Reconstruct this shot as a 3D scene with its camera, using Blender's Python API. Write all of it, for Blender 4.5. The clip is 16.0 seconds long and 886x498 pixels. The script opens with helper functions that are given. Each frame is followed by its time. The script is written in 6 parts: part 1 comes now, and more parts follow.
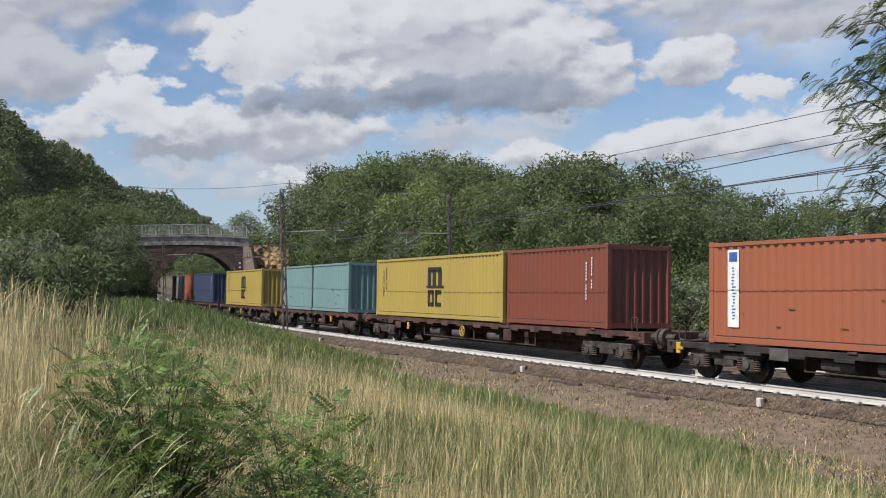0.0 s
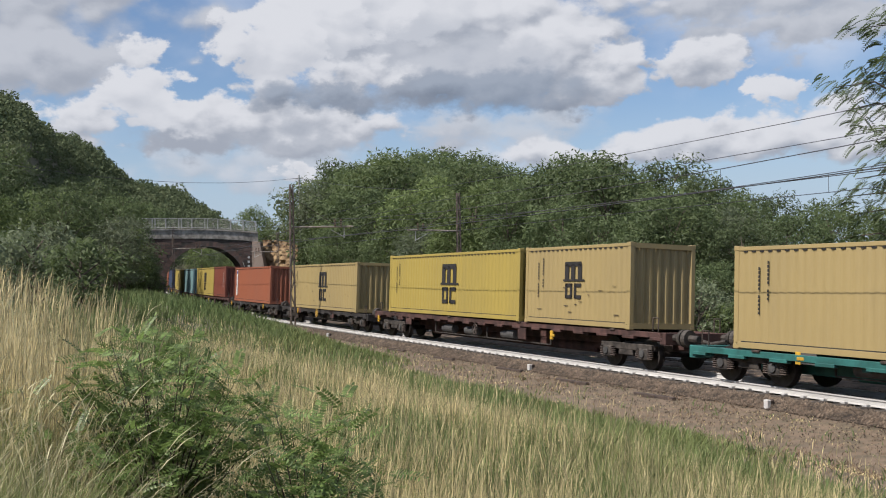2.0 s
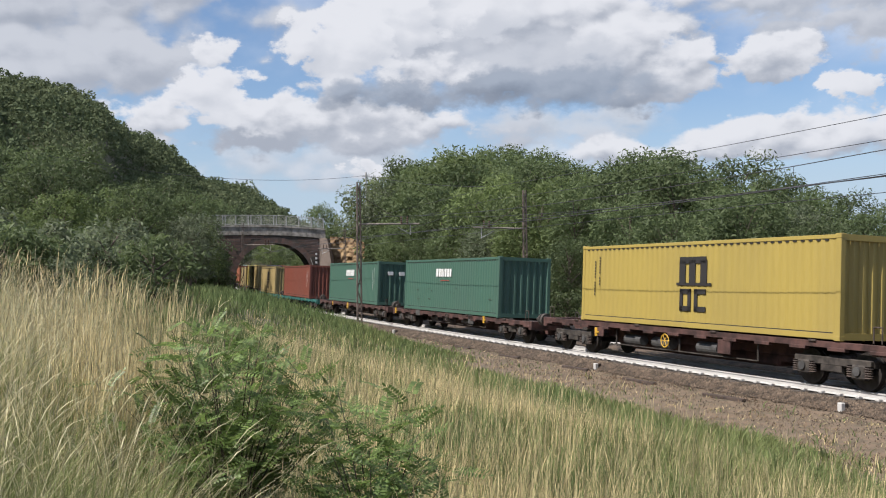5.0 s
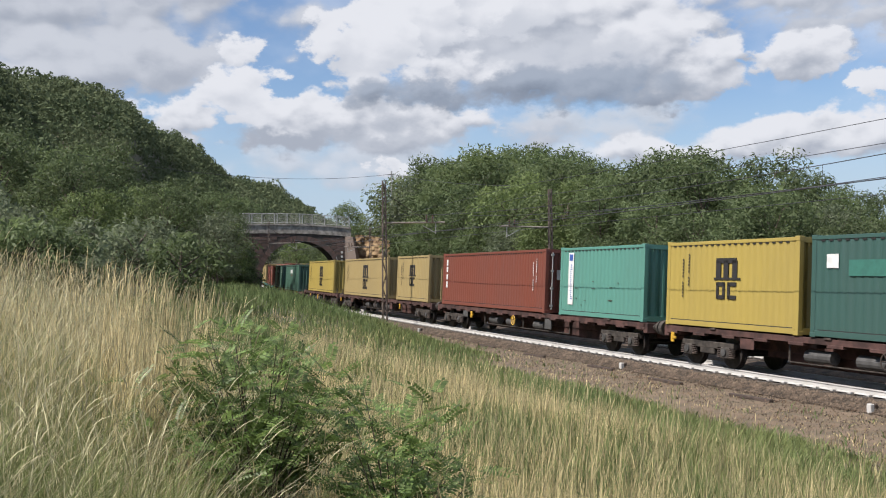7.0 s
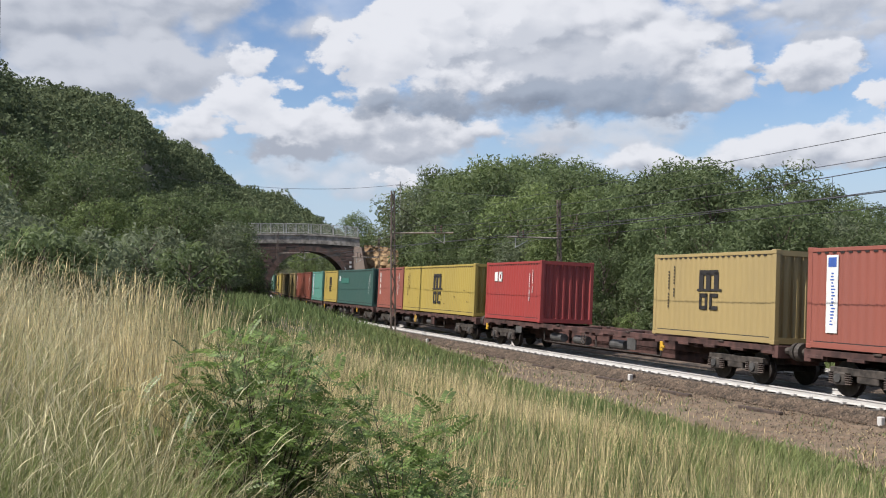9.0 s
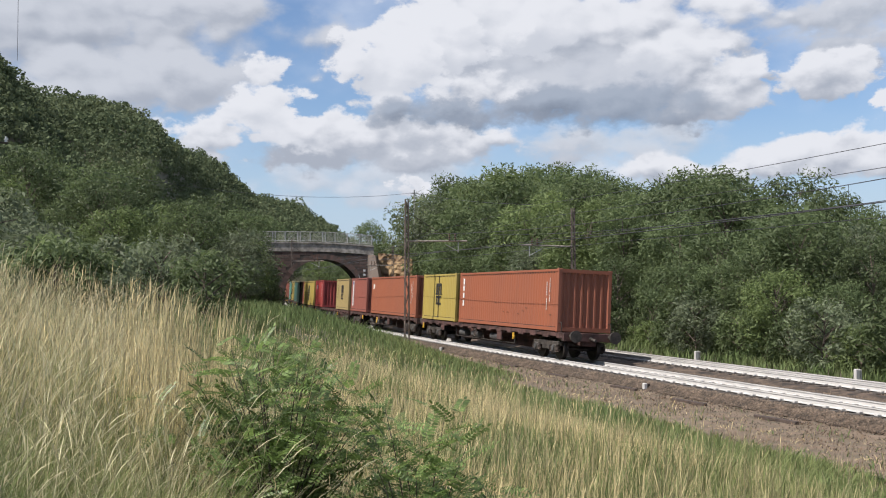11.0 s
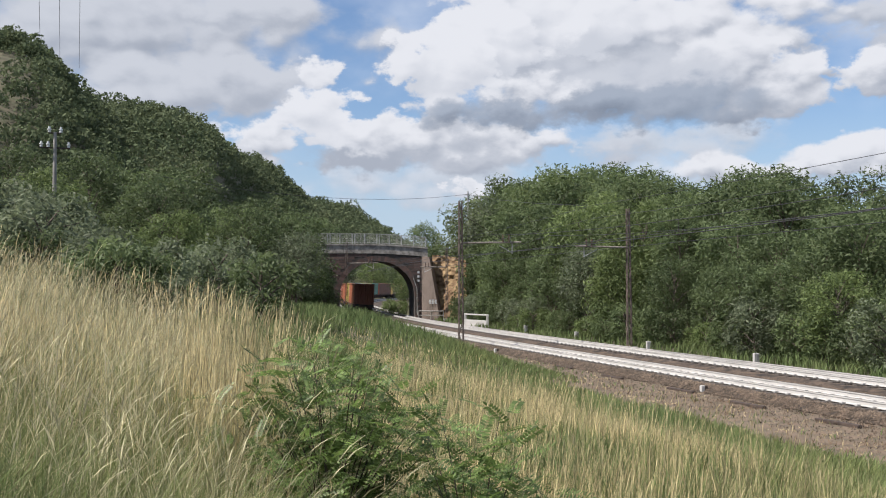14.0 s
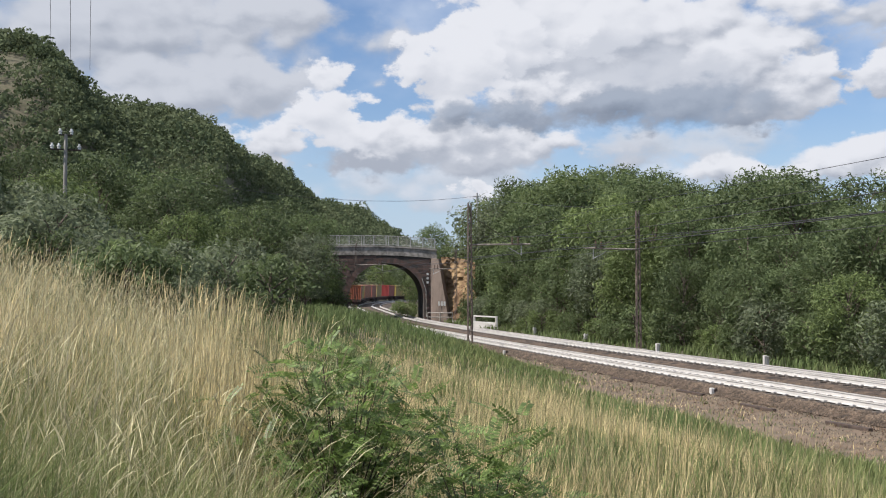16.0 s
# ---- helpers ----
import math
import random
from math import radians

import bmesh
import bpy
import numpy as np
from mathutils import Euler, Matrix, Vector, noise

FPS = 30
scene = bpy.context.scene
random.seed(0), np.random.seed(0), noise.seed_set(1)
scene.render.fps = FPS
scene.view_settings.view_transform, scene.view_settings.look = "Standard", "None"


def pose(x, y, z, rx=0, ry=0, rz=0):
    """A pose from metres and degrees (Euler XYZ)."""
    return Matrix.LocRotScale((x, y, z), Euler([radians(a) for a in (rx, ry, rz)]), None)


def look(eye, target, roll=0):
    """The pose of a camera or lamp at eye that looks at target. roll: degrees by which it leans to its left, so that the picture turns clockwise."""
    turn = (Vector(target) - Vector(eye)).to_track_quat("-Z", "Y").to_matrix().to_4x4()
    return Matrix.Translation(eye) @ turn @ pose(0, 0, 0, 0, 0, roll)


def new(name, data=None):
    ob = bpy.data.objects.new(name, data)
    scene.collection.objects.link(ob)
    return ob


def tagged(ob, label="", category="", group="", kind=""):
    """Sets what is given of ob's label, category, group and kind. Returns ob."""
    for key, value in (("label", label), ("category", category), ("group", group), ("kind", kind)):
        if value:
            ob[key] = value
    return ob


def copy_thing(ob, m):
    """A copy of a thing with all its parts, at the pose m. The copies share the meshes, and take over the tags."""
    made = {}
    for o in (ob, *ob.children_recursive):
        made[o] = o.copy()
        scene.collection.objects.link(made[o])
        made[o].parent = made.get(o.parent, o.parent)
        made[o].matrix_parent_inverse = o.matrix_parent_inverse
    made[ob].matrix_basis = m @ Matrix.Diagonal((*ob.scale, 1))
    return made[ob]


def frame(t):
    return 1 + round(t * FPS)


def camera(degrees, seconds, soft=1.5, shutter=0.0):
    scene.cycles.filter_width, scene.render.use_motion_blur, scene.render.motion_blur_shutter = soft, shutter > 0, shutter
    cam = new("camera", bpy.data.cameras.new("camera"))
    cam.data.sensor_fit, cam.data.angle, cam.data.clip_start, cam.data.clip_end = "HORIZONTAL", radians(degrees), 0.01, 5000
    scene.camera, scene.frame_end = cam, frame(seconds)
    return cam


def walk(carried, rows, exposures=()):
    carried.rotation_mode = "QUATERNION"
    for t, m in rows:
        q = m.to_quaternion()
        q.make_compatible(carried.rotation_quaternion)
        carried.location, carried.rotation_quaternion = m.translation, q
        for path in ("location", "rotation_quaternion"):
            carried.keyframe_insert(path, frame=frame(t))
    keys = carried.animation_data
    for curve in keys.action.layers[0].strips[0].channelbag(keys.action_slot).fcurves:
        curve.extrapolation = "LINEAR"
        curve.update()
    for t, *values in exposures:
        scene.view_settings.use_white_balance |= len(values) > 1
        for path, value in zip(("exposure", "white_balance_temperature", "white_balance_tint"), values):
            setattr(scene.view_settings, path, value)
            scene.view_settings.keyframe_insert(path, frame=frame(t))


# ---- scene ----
# ---- camera and its pan ----
EYE = (0.0, 0.0, 3.0)                    # metres above the rail head of the near track
cam = camera(48.78, 16.0, soft=1.1)
PAN = [  # seconds, tilt, lean, turn
    (0.0, 91.51, 1.75, -10.82), (0.5, 91.30, 1.65, -10.92), (1.0, 91.27, 1.15, -10.81), (1.5, 91.40, 0.97, -10.58),
    (2.0, 91.35, 0.98, -10.33), (2.5, 91.34, 1.17, -10.09), (3.0, 91.38, 1.15, -9.11), (3.5, 91.38, 0.97, -8.27),
    (4.0, 91.38, 0.65, -7.65), (6.5, 91.09, 0.70, -5.20), (7.0, 91.19, 0.45, -5.00), (7.5, 91.15, 0.35, -4.92),
    (8.0, 91.27, 0.24, -4.58), (8.5, 91.56, 0.21, -4.51), (11.0, 92.29, 0.15, -3.69), (11.5, 92.40, 0.12, -2.97),
    (12.0, 92.47, 0.27, -2.22), (12.5, 92.42, 0.23, -1.53), (13.0, 92.40, 0.29, -0.98), (13.5, 92.40, 0.35, -0.68),
    (14.0, 92.39, 0.27, -0.53), (14.5, 92.31, 0.14, -0.72), (15.0, 92.36, 0.17, -0.49), (15.5, 92.40, 0.10, -0.24),
    (16.0, 92.50, 0.18, -0.00)]
walk(cam, [(t, pose(*EYE, rx, ry, rz)) for t, rx, ry, rz in PAN], exposures=[(0.0, 0.40, 6350, 12), (2.4, 0.43, 6350, 12), (3.4, 0.55, 6350, 12), (16.0, 0.60, 6350, 12)])

# ---- light ----
SUN_AZ, SUN_EL = radians(-111), radians(50)   # azimuth from +y towards +x
sun = new("sun", bpy.data.lights.new("sun", "SUN"))
sun.data.energy, sun.data.angle, sun.data.color = 5.0, radians(0.55), (1.0, 0.94, 0.85)
sun_dir = Vector((math.sin(SUN_AZ) * math.cos(SUN_EL), math.cos(SUN_AZ) * math.cos(SUN_EL), math.sin(SUN_EL)))
sun.matrix_world = look(sun_dir * 400, (0, 0, 0))


class Nodes:
    """Short hand for building node trees."""
    def __init__(self, tree):
        self.t = tree
        tree.nodes.clear()

    def put(self, kind, **inputs):
        n = self.t.nodes.new(kind)
        for k, v in inputs.items():
            self.wire(n.inputs[k.replace("_", " ")], v)
        return n

    def wire(self, socket, v):
        if hasattr(v, "is_output"):
            self.t.links.new(v, socket)
        else:
            socket.default_value = v

    def math(self, op, a, b=0.0, c=0.0, clamp=False):
        n = self.t.nodes.new("ShaderNodeMath")
        n.operation, n.use_clamp = op, clamp
        for i, v in enumerate((a, b, c)):
            self.wire(n.inputs[i], v)
        return n.outputs[0]

    def step(self, v, lo, hi, a=0.0, b=1.0):
        n = self.t.nodes.new("ShaderNodeMapRange")
        n.interpolation_type = "SMOOTHSTEP"
        for i, x in enumerate((v, lo, hi, a, b)):
            self.wire(n.inputs[i], x)
        return n.outputs[0]

    def mix(self, fac, a, b, blend="MIX"):
        n = self.t.nodes.new("ShaderNodeMix")
        n.data_type, n.blend_type = "RGBA", blend
        self.wire(n.inputs[0], fac), self.wire(n.inputs[6], a), self.wire(n.inputs[7], b)
        return n.outputs[2]

    def noise(self, vec, scale, detail=4.0, rough=0.55, dist=0.0):
        n = self.put("ShaderNodeTexNoise", Scale=scale, Detail=detail, Roughness=rough, Distortion=dist)
        if vec is not None:
            self.wire(n.inputs["Vector"], vec)
        return n.outputs["Fac"]


def build_world():
    world = bpy.data.worlds.new("sky")
    scene.world = world
    world.use_nodes = True
    n = Nodes(world.node_tree)
    sky = n.put("ShaderNodeTexSky")
    sky.sky_type, sky.sun_disc = "NISHITA", False
    sky.sun_elevation, sky.sun_rotation = SUN_EL, SUN_AZ
    sky.air_density, sky.dust_density, sky.ozone_density = 1.0, 0.9, 1.2
    base = n.mix(1.0, sky.outputs[0], (SKY_GAIN * 0.90, SKY_GAIN * 0.98, SKY_GAIN * 1.08, 1), "MULTIPLY")
    way = n.put("ShaderNodeTexCoord").outputs["Generated"]
    sep = n.put("ShaderNodeSeparateXYZ", Vector=way)
    x, y, z = sep.outputs
    U = n.math("ARCTAN2", x, y)
    flat = n.math("SQRT", n.math("ADD", n.math("MULTIPLY", x, x), n.math("MULTIPLY", y, y)))
    V = n.math("DIVIDE", z, n.math("MAXIMUM", flat, 0.05))
    uv = n.put("ShaderNodeCombineXYZ", X=U, Y=n.math("MULTIPLY", V, 1.5), Z=0.0).outputs[0]
    warp = n.put("ShaderNodeTexNoise", Vector=uv, Scale=11.0, Detail=4.0)
    bent = n.put("ShaderNodeVectorMath")
    bent.operation = "MULTIPLY_ADD"
    n.wire(bent.inputs[0], warp.outputs["Color"])
    bent.inputs[1].default_value, bent.inputs[2].default_value = (0.035, 0.035, 0.0), (0, 0, 0)
    n.wire(bent.inputs[2], uv)
    bent = bent.outputs[0]

    def puffs(vec, scale):
        """Round heads: 1 in the middle of a head, falling to 0 between heads."""
        v = n.put("ShaderNodeTexVoronoi", Vector=vec, Scale=scale)
        v.feature = "SMOOTH_F1"
        v.inputs["Smoothness"].default_value = 0.35
        return n.math("SUBTRACT", 1.0, n.math("MULTIPLY", v.outputs["Distance"], 1.25))

    def heads(vec):
        return n.math("ADD", n.math("MULTIPLY", puffs(vec, 15.0), 0.6), n.math("ADD", n.math("MULTIPLY", puffs(vec, 37.0), 0.28), n.math("MULTIPLY", n.noise(vec, 30.0, 6.0, 0.6), 0.3)))
    fine = n.noise(uv, 7.5, 10.0, 0.6)
    soft = n.noise(uv, 4.2, 6.0, 0.5)
    here = heads(bent)
    shifted = n.put("ShaderNodeVectorMath")
    shifted.operation = "ADD"
    n.wire(shifted.inputs[0], bent)
    shifted.inputs[1].default_value = (-0.007, 0.013, 0.0)      # towards the sun
    relief = n.math("SUBTRACT", here, heads(shifted.outputs[0]))
    rag = n.math("ADD", n.math("MULTIPLY", n.math("SUBTRACT", fine, 0.5), 1.1), n.math("MULTIPLY", n.math("SUBTRACT", here, 0.5), 1.2))
    # haze low over the land
    colour = n.mix(n.step(V, 0.20, 0.02, 0.0, 0.85), base, (0.34, 0.42, 0.51, 1))
    # thin veil everywhere, thicker high up and away from the view
    # its unseen overhead part is made bright as extra fill light
    veil = n.step(n.math("ADD", soft, n.math("MULTIPLY", V, 0.25)), 0.50, 0.80, 0.0, 0.75)
    colour = n.mix(veil, colour, (0.50, 0.54, 0.60, 1))
    curl = n.put("ShaderNodeTexNoise", Vector=uv, Scale=24.0, Detail=6.0, Roughness=0.6)
    cx, cy, _ = n.put("ShaderNodeSeparateXYZ", Vector=curl.outputs["Color"]).outputs
    CU = n.math("ADD", U, n.math("MULTIPLY", n.math("SUBTRACT", cx, 0.5), 0.11))
    CV = n.math("ADD", V, n.math("MULTIPLY", n.math("SUBTRACT", cy, 0.5), 0.06))
    # cumulus: azimuth, height, half width, half height, edge, lit colour, shaded colour
    for u, v, ru, rv, edge, lit, shade in CLOUDS:
        du = n.math("DIVIDE", n.math("SUBTRACT", CU, u), ru)
        dv = n.math("DIVIDE", n.math("SUBTRACT", CV, v), rv)
        r = n.math("SQRT", n.math("ADD", n.math("MULTIPLY", du, du), n.math("MULTIPLY", dv, dv)))
        d = n.math("ADD", n.math("SUBTRACT", 1.18, r), rag)
        a = n.step(d, 0.0, edge)
        top = n.math("ADD", n.math("MULTIPLY", dv, 0.62), n.math("MULTIPLY", relief, 1.7))
        top = n.math("ADD", top, n.math("MULTIPLY", n.math("SUBTRACT", fine, 0.5), 0.7))
        tone = n.mix(n.step(top, -0.8, 0.35), (*shade, 1), (*lit, 1))
        colour = n.mix(a, colour, tone)
    out = n.put("ShaderNodeBackground", Color=colour, Strength=1.0)
    end = n.t.nodes.new("ShaderNodeOutputWorld")
    n.t.links.new(out.outputs[0], end.inputs[0])


SKY_GAIN = 0.082
WHITE, CREAM, GREY, SLATE = (0.53, 0.54, 0.56), (0.405, 0.425, 0.46), (0.275, 0.30, 0.345), (0.15, 0.178, 0.225)
CLOUDS = [
    # grey sheet over the hill
    (-0.33, 0.262, 0.28, 0.085, 0.70, (0.40, 0.42, 0.455), (0.245, 0.27, 0.315)), (-0.25, 0.198, 0.13, 0.034, 0.55, CREAM, GREY),
    (-0.36, 0.180, 0.10, 0.026, 0.60, CREAM, GREY), (-0.175, 0.214, 0.045, 0.030, 0.50, CREAM, GREY), (-0.117, 0.224, 0.020, 0.017, 0.55, WHITE, CREAM),
    (-0.20, 0.285, 0.16, 0.022, 0.70, CREAM, GREY),
    # pale layer low over the bridge
    (0.03, 0.112, 0.26, 0.026, 0.90, (0.42, 0.455, 0.50), (0.34, 0.38, 0.43)), (0.035, 0.103, 0.020, 0.013, 0.40, WHITE, CREAM),
    (0.22, 0.150, 0.15, 0.018, 0.95, (0.40, 0.44, 0.49), (0.33, 0.37, 0.42)),
    # lower cumulus
    (0.02, 0.147, 0.22, 0.030, 0.55, CREAM, GREY), (-0.165, 0.147, 0.052, 0.030, 0.32, WHITE, GREY), (-0.108, 0.167, 0.046, 0.036, 0.24, WHITE, CREAM),
    (-0.045, 0.158, 0.060, 0.026, 0.32, WHITE, GREY), (0.107, 0.152, 0.070, 0.022, 0.45, WHITE, GREY), (-0.08, 0.134, 0.095, 0.012, 0.85, GREY, (0.27, 0.295, 0.34)),
    # right-hand drifts
    (0.44, 0.126, 0.13, 0.024, 0.42, WHITE, GREY), (0.33, 0.112, 0.09, 0.018, 0.50, WHITE, GREY), (0.60, 0.125, 0.12, 0.030, 0.50, WHITE, GREY),
    (0.515, 0.168, 0.020, 0.020, 0.40, WHITE, CREAM), (0.54, 0.232, 0.11, 0.030, 0.45, CREAM, GREY), (0.445, 0.205, 0.042, 0.026, 0.30, WHITE, GREY),
    (0.47, 0.262, 0.17, 0.026, 0.60, CREAM, (0.25, 0.28, 0.33)),
    # the great cumulus
    (0.16, 0.235, 0.20, 0.072, 0.40, CREAM, GREY), (0.235, 0.270, 0.17, 0.048, 0.35, WHITE, GREY), (0.125, 0.285, 0.12, 0.048, 0.26, WHITE, CREAM),
    (0.052, 0.256, 0.070, 0.042, 0.22, WHITE, CREAM), (0.012, 0.224, 0.055, 0.044, 0.24, WHITE, CREAM), (0.342, 0.198, 0.052, 0.034, 0.28, WHITE, GREY),
    (0.295, 0.225, 0.060, 0.036, 0.40, WHITE, GREY), (0.20, 0.218, 0.13, 0.030, 0.95, CREAM, (0.35, 0.375, 0.42)), (0.10, 0.205, 0.065, 0.022, 0.60, WHITE, GREY),
    (0.165, 0.180, 0.18, 0.024, 0.75, (0.235, 0.265, 0.315), SLATE), (0.235, 0.188, 0.12, 0.022, 0.85, (0.26, 0.295, 0.35), (0.19, 0.225, 0.28)),
    (0.075, 0.183, 0.10, 0.015, 0.85, (0.26, 0.295, 0.35), SLATE),
]
build_world()

# ---- materials ----
def material(name, colour, rough=0.7, metal=0.0, vary=0.25, scale=6.0, fine=60.0, bump=0.3, colour2=None, island=0.0, objects=0.0, translucent=0.0, spec=0.5, streak=0.0):
    """A procedural surface: two scales of variation, fine relief, and a shift from piece to piece."""
    m = bpy.data.materials.new(name)
    colour = tuple(c * (0.95 if translucent else 0.8) for c in colour)
    colour2 = colour2 and tuple(c * (0.95 if translucent else 0.8) for c in colour2)
    m.use_nodes = True
    n = Nodes(m.node_tree)
    at = n.put("ShaderNodeTexCoord").outputs["Object"]
    if streak:
        mp = n.put("ShaderNodeMapping", Vector=at, Scale=(1.0, 1.0, streak))
        at = mp.outputs[0]
    big = n.noise(at, scale, 5.0, 0.6)
    small = n.noise(at, fine, 3.0, 0.65)
    c2 = colour2 or tuple(c * (1 - vary * 1.4) for c in colour)
    c = n.mix(n.step(big, 0.36, 0.66), (*colour, 1), (*c2, 1))
    k = n.math("ADD", 1.0 - vary * 0.5, n.math("MULTIPLY", small, vary))
    if island:
        k = n.math("MULTIPLY", k, n.math("ADD", 1.0 - island * 0.5, n.math("MULTIPLY", n.put("ShaderNodeNewGeometry").outputs["Random Per Island"], island)))
    if objects:
        k = n.math("MULTIPLY", k, n.math("ADD", 1.0 - objects * 0.5, n.math("MULTIPLY", n.put("ShaderNodeObjectInfo").outputs["Random"], objects)))
    grey = n.put("ShaderNodeCombineXYZ", X=k, Y=k, Z=k).outputs[0]
    c = n.mix(1.0, c, grey, "MULTIPLY")
    p = n.put("ShaderNodeBsdfPrincipled", Base_Color=c, Roughness=rough, Metallic=metal)
    p.inputs["Specular IOR Level"].default_value = spec
    if bump:
        p_b = n.put("ShaderNodeBump", Strength=bump, Distance=0.01, Height=small)
        n.wire(p.inputs["Normal"], p_b.outputs[0])
    shader = p.outputs[0]
    if translucent:
        tr = n.put("ShaderNodeBsdfTranslucent", Color=c)
        mixed = n.put("ShaderNodeMixShader", Fac=translucent)
        n.wire(mixed.inputs[1], shader), n.wire(mixed.inputs[2], tr.outputs[0])
        shader = mixed.outputs[0]
    end = n.t.nodes.new("ShaderNodeOutputMaterial")
    n.t.links.new(shader, end.inputs[0])
    return m


